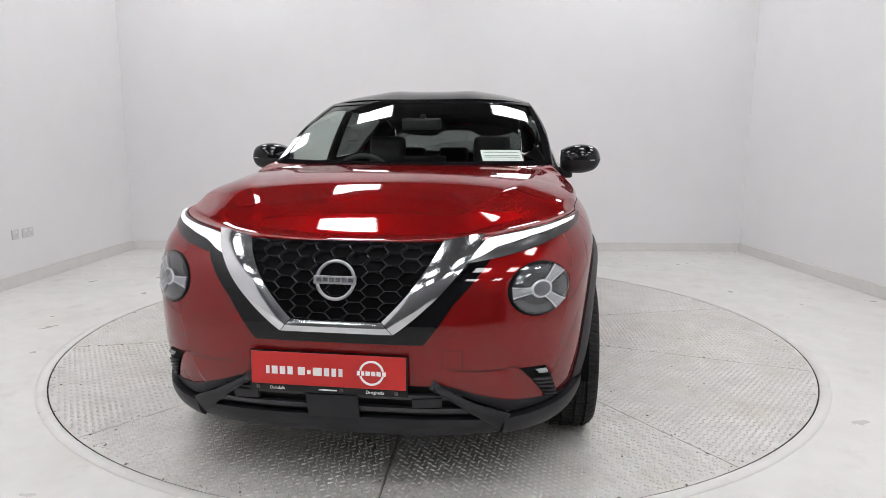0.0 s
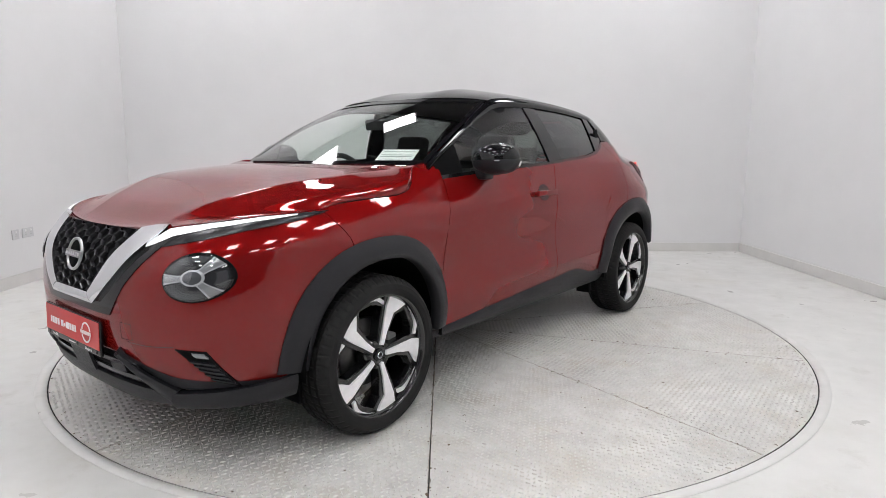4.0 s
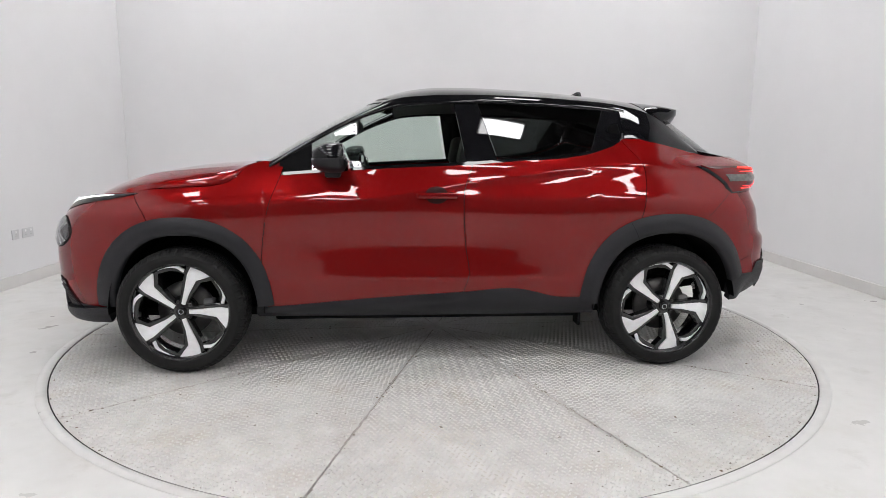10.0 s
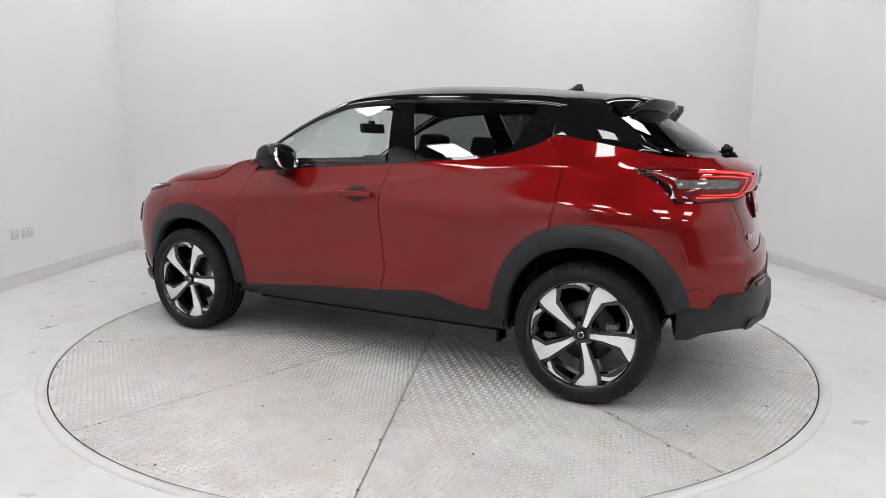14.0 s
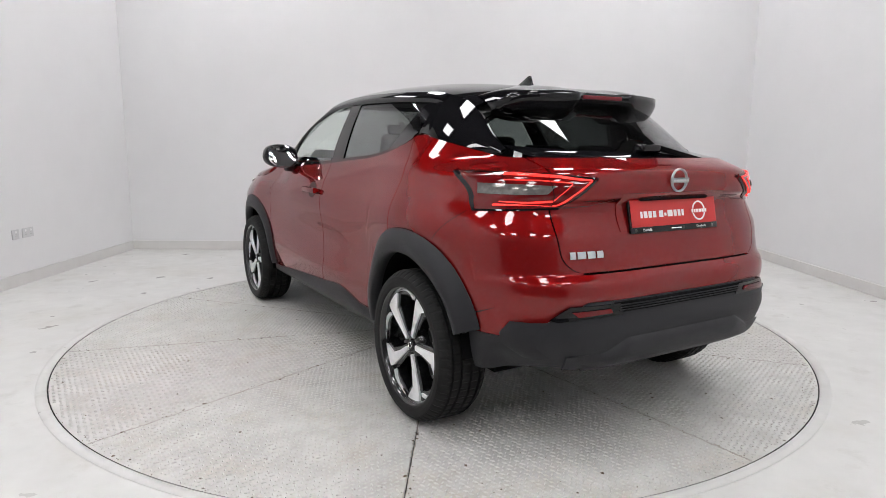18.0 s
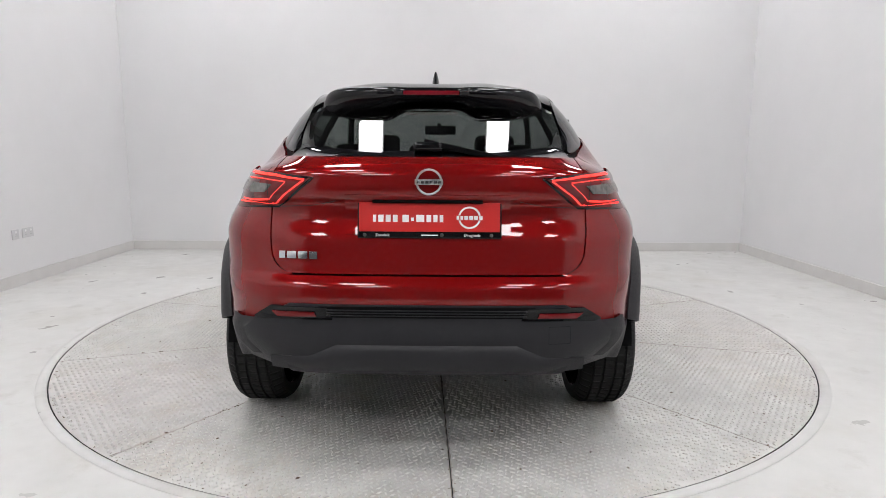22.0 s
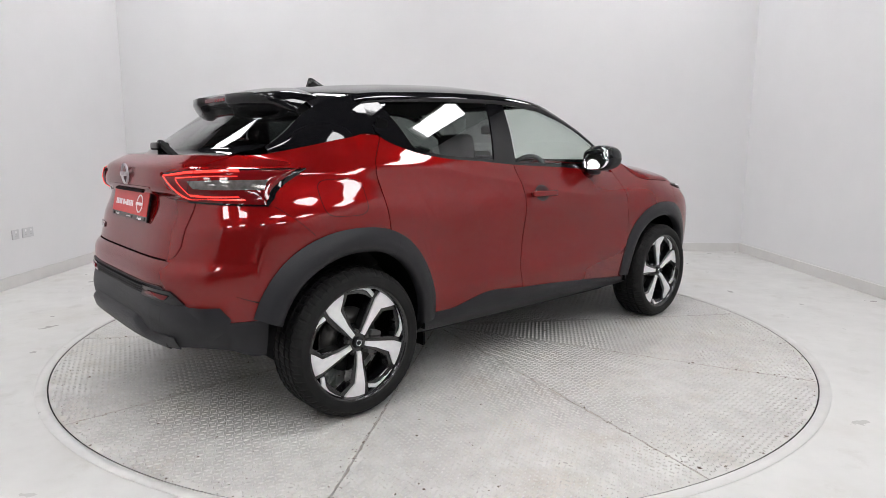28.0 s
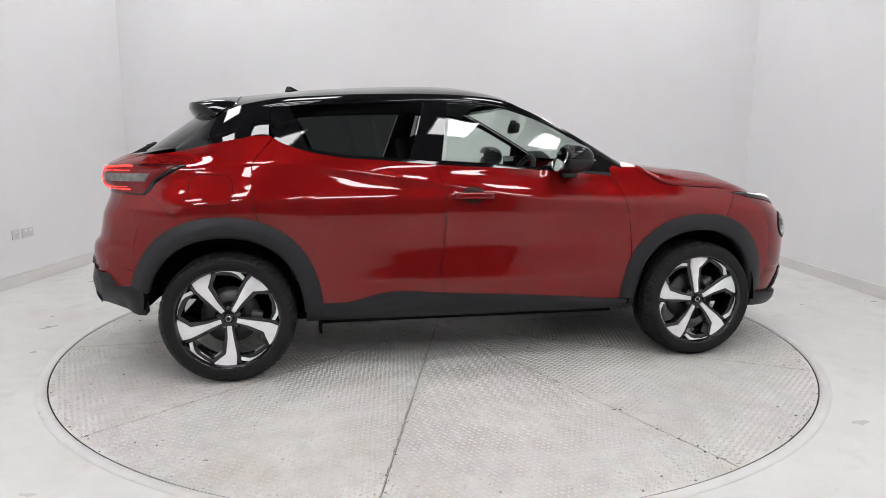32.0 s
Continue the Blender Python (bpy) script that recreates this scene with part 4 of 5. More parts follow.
M_TAILCLEAR = mat("smoky_clear_lens", (0.14, 0.13, 0.125), 0.12, 0.3, 0.0, vary=0.35, scale=40.0)
M_PLATERED = mat("red_dealer_plate", (0.52, 0.018, 0.016), 0.35, vary=0.03)
M_WHITE = mat("white_print", (0.82, 0.82, 0.82), 0.5, vary=0.02)
M_MESH = mat("satin_black_grille", (0.032, 0.032, 0.036), 0.24, 0.0, 0.0, vary=0.1)


def fyz(pts):
    return [(math.copysign(1, y) * float(phi_front(y, z)), z) for y, z in pts]


def ryz(pts):
    return [(math.copysign(1, y) * float(phi_rear(y, z)), z) for y, z in pts]


def phi_x_rear(x, z):
    return math.degrees(math.acos(min(1, max(0, (XRR - x) / float(XRR - rear_x(z)))) ** (NR / 2)))


def phi_x_front(x, z):
    return math.degrees(math.acos(min(1, max(0, (x - XF) / float(front_x(z) - XF))) ** (NF / 2)))


def on_nose(name, A, B, material, car, label="", n=16, m=5, off=0.004, crown=0.0, skirt=0.012, both=False):
    P = band(nose, fyz(A), fyz(B), n, m, off, crown)
    if both:
        return pair(name, P, material, car, label, skirt)
    return child(name, grid_mesh(name, P, material, skirt), car, label)


def on_tail(name, A, B, material, car, label="", n=16, m=5, off=0.004, crown=0.0, skirt=0.012, both=False):
    P = band(tail, ryz(A), ryz(B), n, m, off, crown)
    if both:
        return pair(name, P, material, car, label, skirt)
    return child(name, grid_mesh(name, P, material, skirt), car, label)


def sheet_box(name, x0, x1, y0, y1, z0, z1, material, parent, label="", bevel=0.001):
    return part(name, box_bm(x0, x1, y0, y1, z0, z1, bevel, 1), material, parent, label)


def emblem(parent, r, name="emblem", ground=True):
    """Plain ring and bar, facing local +x."""
    e = lathe(name, [(r * 0.84, 0.0), (r * 0.86, 0.008), (r * 0.98, 0.008), (r * 1.0, 0.0)], M_SATIN, parent, 40, "chrome ring emblem with a plain bar")
    part("emblem_bar", box_bm(-r * 1.05, r * 1.05, 0.004, 0.012, -r * 0.2, r * 0.2, 0.002), M_SATIN, e)
    for k in range(6):
        part("emblem_letter_bar", box_bm(-r * 0.92 + k * r * 0.315, -r * 0.92 + k * r * 0.315 + r * 0.24, 0.012, 0.0132, -r * 0.10, r * 0.10), M_CHROME, e)
    if ground:
        lathe("emblem_ground", [(0.001, 0.001), (r * 0.85, 0.001), (r * 0.86, -0.006)], M_DARK, e, 32)
    return e


def text_mesh(word, size, material):
    """Raised lettering in the built-in font, as a mesh in the local xy plane."""
    cu = bpy.data.curves.new("lettering", "FONT")
    cu.body, cu.size, cu.extrude = word, size, 0.0003
    ob = bpy.data.objects.new("lettering", cu)
    me = bpy.data.meshes.new_from_object(ob)
    bpy.data.objects.remove(ob)
    me.materials.clear()
    me.materials.append(material)
    return me


def dealer_plate(car, m):
    p = empty("number_plate")
    p.parent = car
    p.matrix_basis = m
    part("plate_holder", box_bm(-0.012, 0.0, -0.262, 0.262, -0.072, 0.064, 0.004), M_BLACK, p, "black plate holder")
    part("plate_face", box_bm(0.0005, 0.003, -0.256, 0.256, -0.048, 0.060, 0.001, 1), M_PLATERED, p, "red dealer plate with plain white bars")
    # plain bars for the lettering
    y = -0.205
    for n, wd in enumerate((0.016, 0.024, 0.023, 0.022, 0.0, 0.028, 0.016, 0.034, 0.022, 0.020, 0.018)):
        if wd:
            h = 0.013 if n != 6 else 0.009
            part("lettering_bar", box_bm(0.003, 0.0045, y, y + wd - 0.005, -h, h - (0 if n != 6 else 0.006)), M_WHITE, p)
        y += wd + (0.010 if not wd else 0.003)
    e = lathe("dealer_ring", [(0.034, 0.0), (0.034, 0.0015), (0.041, 0.0015), (0.041, 0.0)], M_WHITE, p, 36, "white ring mark")
    e.matrix_basis = pose(0.003, 0.145, 0.004, 0, 0, -90)
    part("dealer_bar", box_bm(0.003, 0.005, 0.09, 0.20, -0.006, 0.012), M_PLATERED, p)
    for y0, wd in ((0.098, 0.010), (0.112, 0.010), (0.126, 0.014), (0.144, 0.014), (0.162, 0.014), (0.18, 0.012)):
        part("lettering_bar", box_bm(0.005, 0.006, y0, y0 + wd, -0.004, 0.010), M_WHITE, p)
    part("small_bar", box_bm(0.0005, 0.0012, -0.03, 0.030, -0.0625, -0.0585), M_WHITE, p)
    for y0, word in ((-0.195, "Dundalk"), (0.125, "Drogheda")):
        child("town_lettering", text_mesh(word, 0.0150, M_WHITE), p, "small white lettering").matrix_basis = pose(0.0008, y0, -0.0650, 90, 0, 90)
    for y0 in (-0.235, 0.045, 0.225):
        d = lathe("plate_screw", [(0.001, 0.002), (0.006, 0.002), (0.007, 0.0)], M_DISC, p, 12)
        d.matrix_basis = pose(0.0005, y0, -0.060, 0, 0, -90)
    return p


def car_front(car):
    # black field round the grille, then the grille, then the bright vee
    on_nose("grille_surround", [(-0.478, 0.838), (-0.368, 0.706), (-0.278, 0.579), (0.278, 0.579), (0.368, 0.706), (0.478, 0.838)],
            [(-0.46, 0.897), (-0.30, 0.890), (-0.1, 0.885), (0.1, 0.885), (0.30, 0.890), (0.46, 0.897)], M_BLACK, car, "gloss black field round the grille", 61, 14, 0.004)
    on_nose("grille_backing", [(-0.15, 0.645), (0.15, 0.645)], [(-0.345, 0.884), (0.345, 0.884)], M_DARK, car, "black grille backing", 30, 10, 0.0065)
    on_nose("grille_vee", [(0.456, 0.907), (0.184, 0.615)], [(0.328, 0.887), (0.148, 0.654)], M_CHROME, car, "broad chrome arm of the grille vee", 24, 7, 0.020, 0.006, 0.022, both=True)
    on_nose("grille_vee_bar", [(-0.182, 0.615), (0.182, 0.615)], [(-0.147, 0.651), (0.147, 0.651)], M_CHROME, car, "chrome bar at the foot of the vee", 24, 7, 0.020, 0.006, 0.022)
    # honeycomb cells, wide flat hexagons in offset columns, thin ribs over a deep black field
    hexa = np.array([(1.0, 0.0), (0.5, 1.0), (-0.5, 1.0), (-1.0, 0.0), (-0.5, -1.0), (0.5, -1.0), (1.0, 0.0)])
    for c in range(-7, 8):
        for r in range(-1, 9):
            y, z = c * 0.0575, 0.640 + 0.0352 * (r + (0.5 if c % 2 else 0.0))
            edge_y = 0.150 + (z - 0.650) / 0.236 * 0.182
            if z < 0.640 or z > 0.890 or abs(y) > edge_y + 0.018:
                continue
            rings = []
            for k, off in ((1.0, 0.007), (0.985, 0.019), (0.945, 0.020), (0.905, 0.017), (0.89, 0.007)):
                q = hexa * np.array([0.0383, 0.0176]) * k + np.array([y, z])
                q[:, 1] = np.clip(q[:, 1], 0.648, 0.880)
                lim = 0.154 + (q[:, 1] - 0.650) / 0.236 * 0.182
                q[:, 0] = np.clip(q[:, 0], -lim, lim)
                rings.append(lift(nose, *np.array(fyz([tuple(v) for v in q])).T, off))
            me = grid_mesh("grille_cell", np.array(rings), M_MESH, 0)
            me.polygons.foreach_set("use_smooth", [False] * len(me.polygons))
            child("grille_cell", me, car)
    e = emblem(car, 0.066, "front_emblem")
    e.matrix_basis = Matrix.Translation((float(front(0, 0.78)) + 0.022, -0.005, 0.78)) @ pose(0, 0, 0, 0, -14, 0) @ pose(0, 0, 0, 0, 0, -90)
    # daytime lamps along the bonnet edge
    lo = [(0.392, 0.827), (0.478, 0.841), (0.605, 0.868), (0.707, 0.900), (0.778, 0.927)]
    hi = [(0.466, 0.904), (0.53, 0.916), (0.614, 0.931), (0.713, 0.948), (0.785, 0.959)]
    on_nose("daytime_lamp", lo, hi, M_HOUSING, car, "slim daytime lamp with a smoky housing", 30, 6, 0.004, 0.004, both=True)
    mid = lambda t: [(a[0] * (1 - t) + b[0] * t, a[1] * (1 - t) + b[1] * t) for a, b in zip(lo, hi)]
    l1, l2 = mid(0.47), mid(0.90)
    l1[2:], l2[2:] = mid(0.58)[2:], mid(0.86)[2:]
    l1[-1], l2[-1] = (0.760, 0.941), (0.764, 0.949)
    l1[0], l2[0] = (0.402, 0.833), (0.462, 0.897)
    l1.insert(1, (0.448, 0.848))
    l2.insert(1, (0.490, 0.903))
    on_nose("light_bar", l1, l2, M_DRL, car, "white glowing light bar", 30, 4, 0.009, 0.003, 0.008, both=True)
    # headlamps, set flush in the skin
    LY, LZ, RY, RZ = 0.641, 0.746, 0.097, 0.081

    def disc(s, r0, r1, off0, off1, n=6, seg=44, a0=0.0, a1=360.0):
        r, th = np.linspace(r0, r1, n)[:, None], np.radians(np.linspace(a0, a1, seg))[None]
        y, z = LY + RY * r * np.cos(th), LZ + RZ * r * np.sin(th)
        o = off0 + (off1 - off0) * np.linspace(0, 1, n)[:, None] + 0 * th
        return lift(nose, s * phi_front(y, z), z, o)

    def blade(s, ang, w0, w1, r0, r1, off):
        r, k = np.linspace(r0, r1, 8)[:, None], np.linspace(-1, 1, 5)[None]
        w = w0 + (w1 - w0) * np.linspace(0, 1, 8)[:, None] ** 1.5
        c, sn = math.cos(radians(ang)), math.sin(radians(ang))
        y, z = LY + RY * (r * c - k * w * sn), LZ + RZ * (r * sn + k * w * c)
        return lift(nose, s * phi_front(y, z), z, off + 0.003 * (1 - k ** 2) + 0 * y)

    for s in (1, -1):
        h = empty("headlamp")
        h.parent = car
        child("lamp_seal", grid_mesh("lamp_seal", disc(s, 0.94, 1.06, 0.007, 0.001, 4), M_DARK, 0), h, "black seal round the headlamp")
        child("lamp_bowl", grid_mesh("lamp_bowl", disc(s, 0.02, 0.98, 0.0022, 0.004), M_HOUSING, 0), h, "dark lamp bowl")
        # bright bowl facets between the blades
        for a0, a1, r0, r1 in ((72, 162, 0.66, 0.90), (205, 295, 0.66, 0.90), (-24, 24, 0.62, 0.88)):
            child("bowl_facet", grid_mesh("bowl_facet", disc(s, r0, r1, 0.0035, 0.0060, 3, 14, a0, a1), M_FACET, 0), h, "dark grey reflector facet")
        for ang, w1, r1 in ((186, 0.22, 0.93), (50, 0.22, 0.95), (-46, 0.22, 0.95)):
            bl = child("lamp_blade", grid_mesh("lamp_blade", blade(s, ang, 0.115, w1, 0.26, r1, 0.0080), M_BLADE, 0.004), h, "satin grey lamp blade")
            for g0 in (-1, 1):
                r, k = np.linspace(0.26, r1, 8)[:, None], np.linspace(0.80, 1.06, 3)[None] * g0
                w = 0.115 + (w1 - 0.115) * np.linspace(0, 1, 8)[:, None] ** 1.5
                c, sn = math.cos(radians(ang)), math.sin(radians(ang))
                y, z = LY + RY * (r * c - k * w * sn), LZ + RZ * (r * sn + k * w * c)
                child("blade_edge", grid_mesh("blade_edge", lift(nose, s * phi_front(y, z), z, 0.0115 + 0 * y), M_REFLECTOR, 0.003), bl, "bright edge of the blade")
        child("projector_ring", grid_mesh("projector_ring", disc(s, 0.27, 0.345, 0.0140, 0.0115, 4), M_REFLECTOR, 0), h, "bright projector ring")
        child("projector", grid_mesh("projector", disc(s, 0.02, 0.29, 0.0150, 0.0120, 5), M_LENS2, 0), h, "glass projector lens")
        r = np.linspace(0.02, 1.0, 8)
        lens = np.concatenate([disc(s, a, a, o, o, 1) for a, o in zip(r, 0.018 - 0.012 * r ** 4)])
        child("lens", grid_mesh("lens", lens, M_LENS, 0), h, "clear domed lens")
        # slanted lower vent with its small lamp
        quad = lambda t, u: (0.580 + 0.088 * t + u * (0.088 - 0.042 * t), 0.490 - 0.126 * t ** 1.3 + u * (-0.008 - 0.020 * t))
        P = band(nose, fyz([(s * a, b) for a, b in (quad(0, 0), quad(0.25, 0), quad(0.5, 0), quad(1, 0))]), fyz([(s * a, b) for a, b in (quad(0, 1), quad(0.25, 1), quad(0.5, 1), quad(1, 1))]), 14, 5, 0.005)
        child("corner_vent", grid_mesh("corner_vent", P, M_DARK, 0.01), car, "black slanted corner vent")
        for k in range(5):
            t = 0.40 + 0.12 * k
            Q = band(nose, fyz([(s * a, b) for a, b in (quad(t, 0.06), quad(t, 0.94))]), fyz([(s * a, b) for a, b in (quad(t + 0.05, 0.06), quad(t + 0.05, 0.94))]), 4, 2, 0.012)
            child("vent_slat", grid_mesh("vent_slat", Q, M_PLASTIC, 0.008), car)
        P = band(nose, fyz([(s * a, b) for a, b in (quad(0.07, 0.52), quad(0.07, 0.92))]), fyz([(s * a, b) for a, b in (quad(0.25, 0.50), quad(0.25, 0.90))]), 6, 4, 0.009, 0.004)
        child("corner_lamp", grid_mesh("corner_lamp", P, M_HOUSING2, 0.01), car, "small clear corner lamp")
    # lower intake, bars, sensor, lip
    on_nose("lower_intake", [(-0.50, 0.320), (0.50, 0.320)], [(-0.36, 0.436), (0.36, 0.436)], M_DARK, car, "black lower intake", 40, 8, -0.004, 0.0, 0.0)
    for z, hw in ((0.402, 0.40), (0.352, 0.45)):
        on_nose("intake_bar", [(-hw, z - 0.009), (hw, z - 0.009)], [(-hw, z + 0.009), (hw, z + 0.009)], M_MESH, car, "black intake bar", 40, 3, 0.010)
    on_nose("radar_cover", [(-0.112, 0.318), (0.062, 0.318)], [(-0.112, 0.405), (0.062, 0.405)], M_PLASTIC, car, "square dark radar cover", 8, 4, 0.020)
    for a, b in ((0.24, 0.335), (-0.37, -0.28)):
        on_nose("intake_block", [(a, 0.366), (b, 0.372)], [(a, 0.398), (b, 0.404)], M_PLASTIC, car, "dark intake block", 6, 3, 0.016)
    on_nose("front_lip", [(-0.56, 0.266), (-0.3, 0.256), (0.3, 0.256), (0.56, 0.266)], [(-0.535, 0.318), (-0.3, 0.322), (0.3, 0.322), (0.535, 0.318)], M_PLASTIC, car, "dark plastic front lip", 40, 5, 0.016, 0.006, 0.05)
    for s in (1, -1):
        P = band(nose, [(s * 30.0, 0.262), (s * 60, 0.268), (s * phi_x_front(1.70, 0.29), 0.276)], [(s * 30.0, 0.322), (s * 60, 0.344), (s * phi_x_front(1.70, 0.34), 0.360)], 24, 7, 0.026, 0.008)
        child("lip_wing", grid_mesh("lip_wing", P, M_PLASTIC, 0.05), car, "dark plastic lip wing")
        A = [(s * a, b) for a, b in ((0.296, 0.440), (0.395, 0.372), (0.500, 0.280))]
        B = [(s * a, b) for a, b in ((0.330, 0.442), (0.44, 0.386), (0.550, 0.332))]
        P = band(nose, fyz(A), fyz(B), 24, 8, 0.020, 0.008)
        child("lip_fang", grid_mesh("lip_fang", P, M_PLASTIC, 0.04), car, "dark plastic fang rising to the bumper")
        A = [(s * a, b) for a, b in ((0.325, 0.440), (0.44, 0.384), (0.548, 0.328), (0.66, 0.334), (0.77, 0.336))]
        B = [(s * a, b) for a, b in ((0.335, 0.446), (0.44, 0.410), (0.548, 0.376), (0.66, 0.362), (0.77, 0.350))]
        P = band(nose, fyz(A), fyz(B), 14, 4, 0.002)
        child("lip_recess", grid_mesh("lip_recess", P, M_PLASTIC, 0.0), car, "dark plastic recess over the lip")
    dealer_plate(car, pose(float(front(0, 0.49)) + 0.022, -0.029, 0.484, 0, -2, 0))
    # tow eye cover groove
    groove(car, nose, fyz, [(0.337, 0.500), (0.402, 0.500), (0.402, 0.563), (0.337, 0.563)], "tow_cover_groove", 0.0013)
    for s in (1, -1):
        # the fold's shade, drawn as a thin darker red strip
        P = band(nose, fyz([(s * 0.363, 0.4915), (s * 0.47, 0.488), (s * 0.575, 0.4945)]), fyz([(s * 0.363, 0.4935), (s * 0.47, 0.4915), (s * 0.575, 0.4975)]), 20, 2, 0.0010)
        child("bumper_crease", grid_mesh("bumper_crease", P, M_SHADED_RED, 0), car, "dark red line painted as the shade of the bumper crease")
    # bonnet creases are in its skin; wipers and cowl
    part("cowl", box_bm(0.86, 1.0, -0.60, 0.60, 1.055, 1.085, 0.01), M_DARK, car, "black cowl below the windscreen")
    for y0, y1, x0 in ((0.60, 0.02, 0.945), (-0.02, -0.52, 0.985)):
        w = part("wiper", box_bm(-0.006, 0.006, 0, abs(y1 - y0), -0.006, 0.010, 0.002), M_DARK, car, "black windscreen wiper")
        w.matrix_basis = pose(x0 - 0.03, min(y0, y1), 1.118, 0, 0, -3)


def groove(car, field, conv, pts, name, w=0.0022):
    """A fine dark joint line round a closed patch on a skin."""
    pts = pts + [pts[0]]
    c = np.mean(pts[:-1], axis=0)
    A = resample(np.array(pts), 41)
    d = np.array([c]) - A
    B = A + d / np.linalg.norm(d, axis=1, keepdims=True) * w * 1.4
    P = np.stack([lift(field, *np.array(conv([tuple(p) for p in A])).T, 0.0008), lift(field, *np.array(conv([tuple(p) for p in B])).T, 0.0008)])
    return child(name, grid_mesh(name, P, M_DARK, 0), car, "fine dark joint line")


car_front(CAR)


# ---------- rear of the car ----------
def car_rear(car):
    for s in (1, -1):
        lamp = empty("tail_lamp")
        lamp.parent = car
        pr, px = lambda y, z: float(phi_rear(y, z)), phi_x_rear
        tip, b1, b2, o = pr(0.415, 1.09), pr(0.556, 0.976), px(-1.694, 0.964), px(-1.50, 1.113)
        ph = np.unique(np.concatenate([np.linspace(tip, o, 60), [b1, b2]]))
        zt = np.interp(ph, [tip, pr(0.56, 1.106), pr(0.675, 1.111), o], [1.092, 1.106, 1.111, 1.112])
        zb = np.interp(ph, [tip, b1, b2, o], [1.084, 0.976, 0.964, 1.108])

        def lens(shrink, off, crown, nm, material, label, keep=1.0):
            v = np.linspace(0, 1, 10)[:, None]
            mid, half = (zt + zb) / 2, np.maximum((zt - zb) / 2 - shrink, 0.0006)
            A = tip + (ph - tip) * keep + (0.0 if keep == 1.0 else 0.6)
            Z = mid + half * (1 - 2 * v)
            P = lift(tail, s * (A + 0 * Z), Z, off + crown * 4 * v * (1 - v) + 0 * Z)
            child(nm, grid_mesh(nm, P, material, 0.010), lamp, label)
        lens(0.0, 0.003, 0.004, "lamp_frame", M_BLACK, "gloss black lamp frame")
        lens(0.0065, 0.004, 0.008, "lamp_body", M_TAILRED, "dark red lamp lens", 0.97)

        # glowing lines that meet at the inner tip, doubled
        def line(pts, w, nm, off=0.0135):
            pts = [(s * a, z) for a, z in pts]
            A, B = [(a, z - w) for a, z in pts], [(a, z + w) for a, z in pts]
            child(nm, grid_mesh(nm, band(tail, A, B, 40, 3, off), M_TAILGLOW, 0.004), lamp, "glowing red light line")
        e1, e2 = px(-1.765, 1.096), px(-1.765, 0.990)
        line([(pr(0.446, 1.0815), 1.0815), (pr(0.56, 1.093), 1.094), (pr(0.675, 1.097), 1.099), (e1, 1.098)], 0.0034, "upper_light")
        line([(pr(0.446, 1.079), 1.079), (pr(0.572, 0.995), 0.996), (pr(0.66, 0.99), 0.990), (e2, 0.986)], 0.0036, "lower_light")
        line([(pr(0.520, 1.072), 1.072), (pr(0.62, 1.08), 1.081), (e1 - 1, 1.081)], 0.0018, "upper_inner_light")
        line([(pr(0.520, 1.068), 1.068), (pr(0.585, 1.013), 1.013), (pr(0.66, 1.006), 1.007), (e2 - 1, 1.004)], 0.0018, "lower_inner_light")
        A = [(s * pr(0.575, 1.06), 1.060), (s * pr(0.66, 1.06), 1.064), (s * px(-1.67, 1.06), 1.064)]
        B = [(s * pr(0.600, 1.04), 1.032), (s * pr(0.66, 1.03), 1.027), (s * px(-1.69, 1.02), 1.024)]
        child("clear_lens", grid_mesh("clear_lens", band(tail, A, B, 20, 4, 0.0145, 0.002), M_TAILCLEAR, 0.006), lamp, "smoky clear indicator lens")
        J = np.array([(s * pr(0.592, 1.1), 1.112), (s * pr(0.585, 1.05), 1.05), (s * pr(0.580, 0.98), 0.972)])
        child("lamp_joint", grid_mesh("lamp_joint", band(tail, J, J + np.array([s * 0.35, 0]), 12, 2, 0.0175), M_DARK, 0.0), lamp, "fine dark joint across the lamp")
        # low reflectors
        P = band(tail, ryz([(s * 0.405, 0.614), (s * 0.565, 0.611)]), ryz([(s * 0.398, 0.594), (s * 0.540, 0.588)]), 14, 3, 0.0150, 0.002)
        child("reflector", grid_mesh("reflector", P, M_TAILRED, 0.012), car, "red rear reflector")
        P = band(tail, ryz([(s * 0.36, 0.630), (s * 0.57, 0.630), (s * 0.640, 0.580)]), ryz([(s * 0.34, 0.583), (s * 0.545, 0.578), (s * 0.612, 0.572)]), 16, 4, 0.0105)
        child("reflector_frame", grid_mesh("reflector_frame", P, M_BLACK, 0.01), car, "gloss black reflector frame")
    on_tail("bumper_slot", [(-0.37, 0.592), (0.37, 0.592)], [(-0.39, 0.634), (0.39, 0.634)], M_DARK, car, "black mesh slot in the rear bumper", 40, 4, 0.0095)
    for z in (0.600, 0.611, 0.622):
        on_tail("slot_bar", [(-0.36, z - 0.002), (0.36, z - 0.002)], [(-0.36, z + 0.002), (0.36, z + 0.002)], M_PLASTIC, car, "", 40, 2, 0.0135, 0, 0.006)
    out, inn = [(-0.58, 0.440), (-0.425, 0.450), (-0.325, 0.496), (0.325, 0.496), (0.425, 0.450), (0.58, 0.440)], [(-0.58, 0.434), (-0.415, 0.440), (-0.315, 0.482), (0.315, 0.482), (0.415, 0.440), (0.58, 0.434)]
    def row(pts, off):
        p = resample(np.array(pts), 90)
        fade = 1 - ease((np.abs(p[:, 0]) - 0.36) / 0.20)
        return lift(tail, *np.array(ryz([tuple(v) for v in p])).T, 0.0068 + (off - 0.0068) * fade)
    rows = [row(out, 0.0068), row(inn, 0.027), row([(y, 0.418) for y, _ in inn], 0.029), row([(y, 0.388) for y, _ in inn], 0.012)]
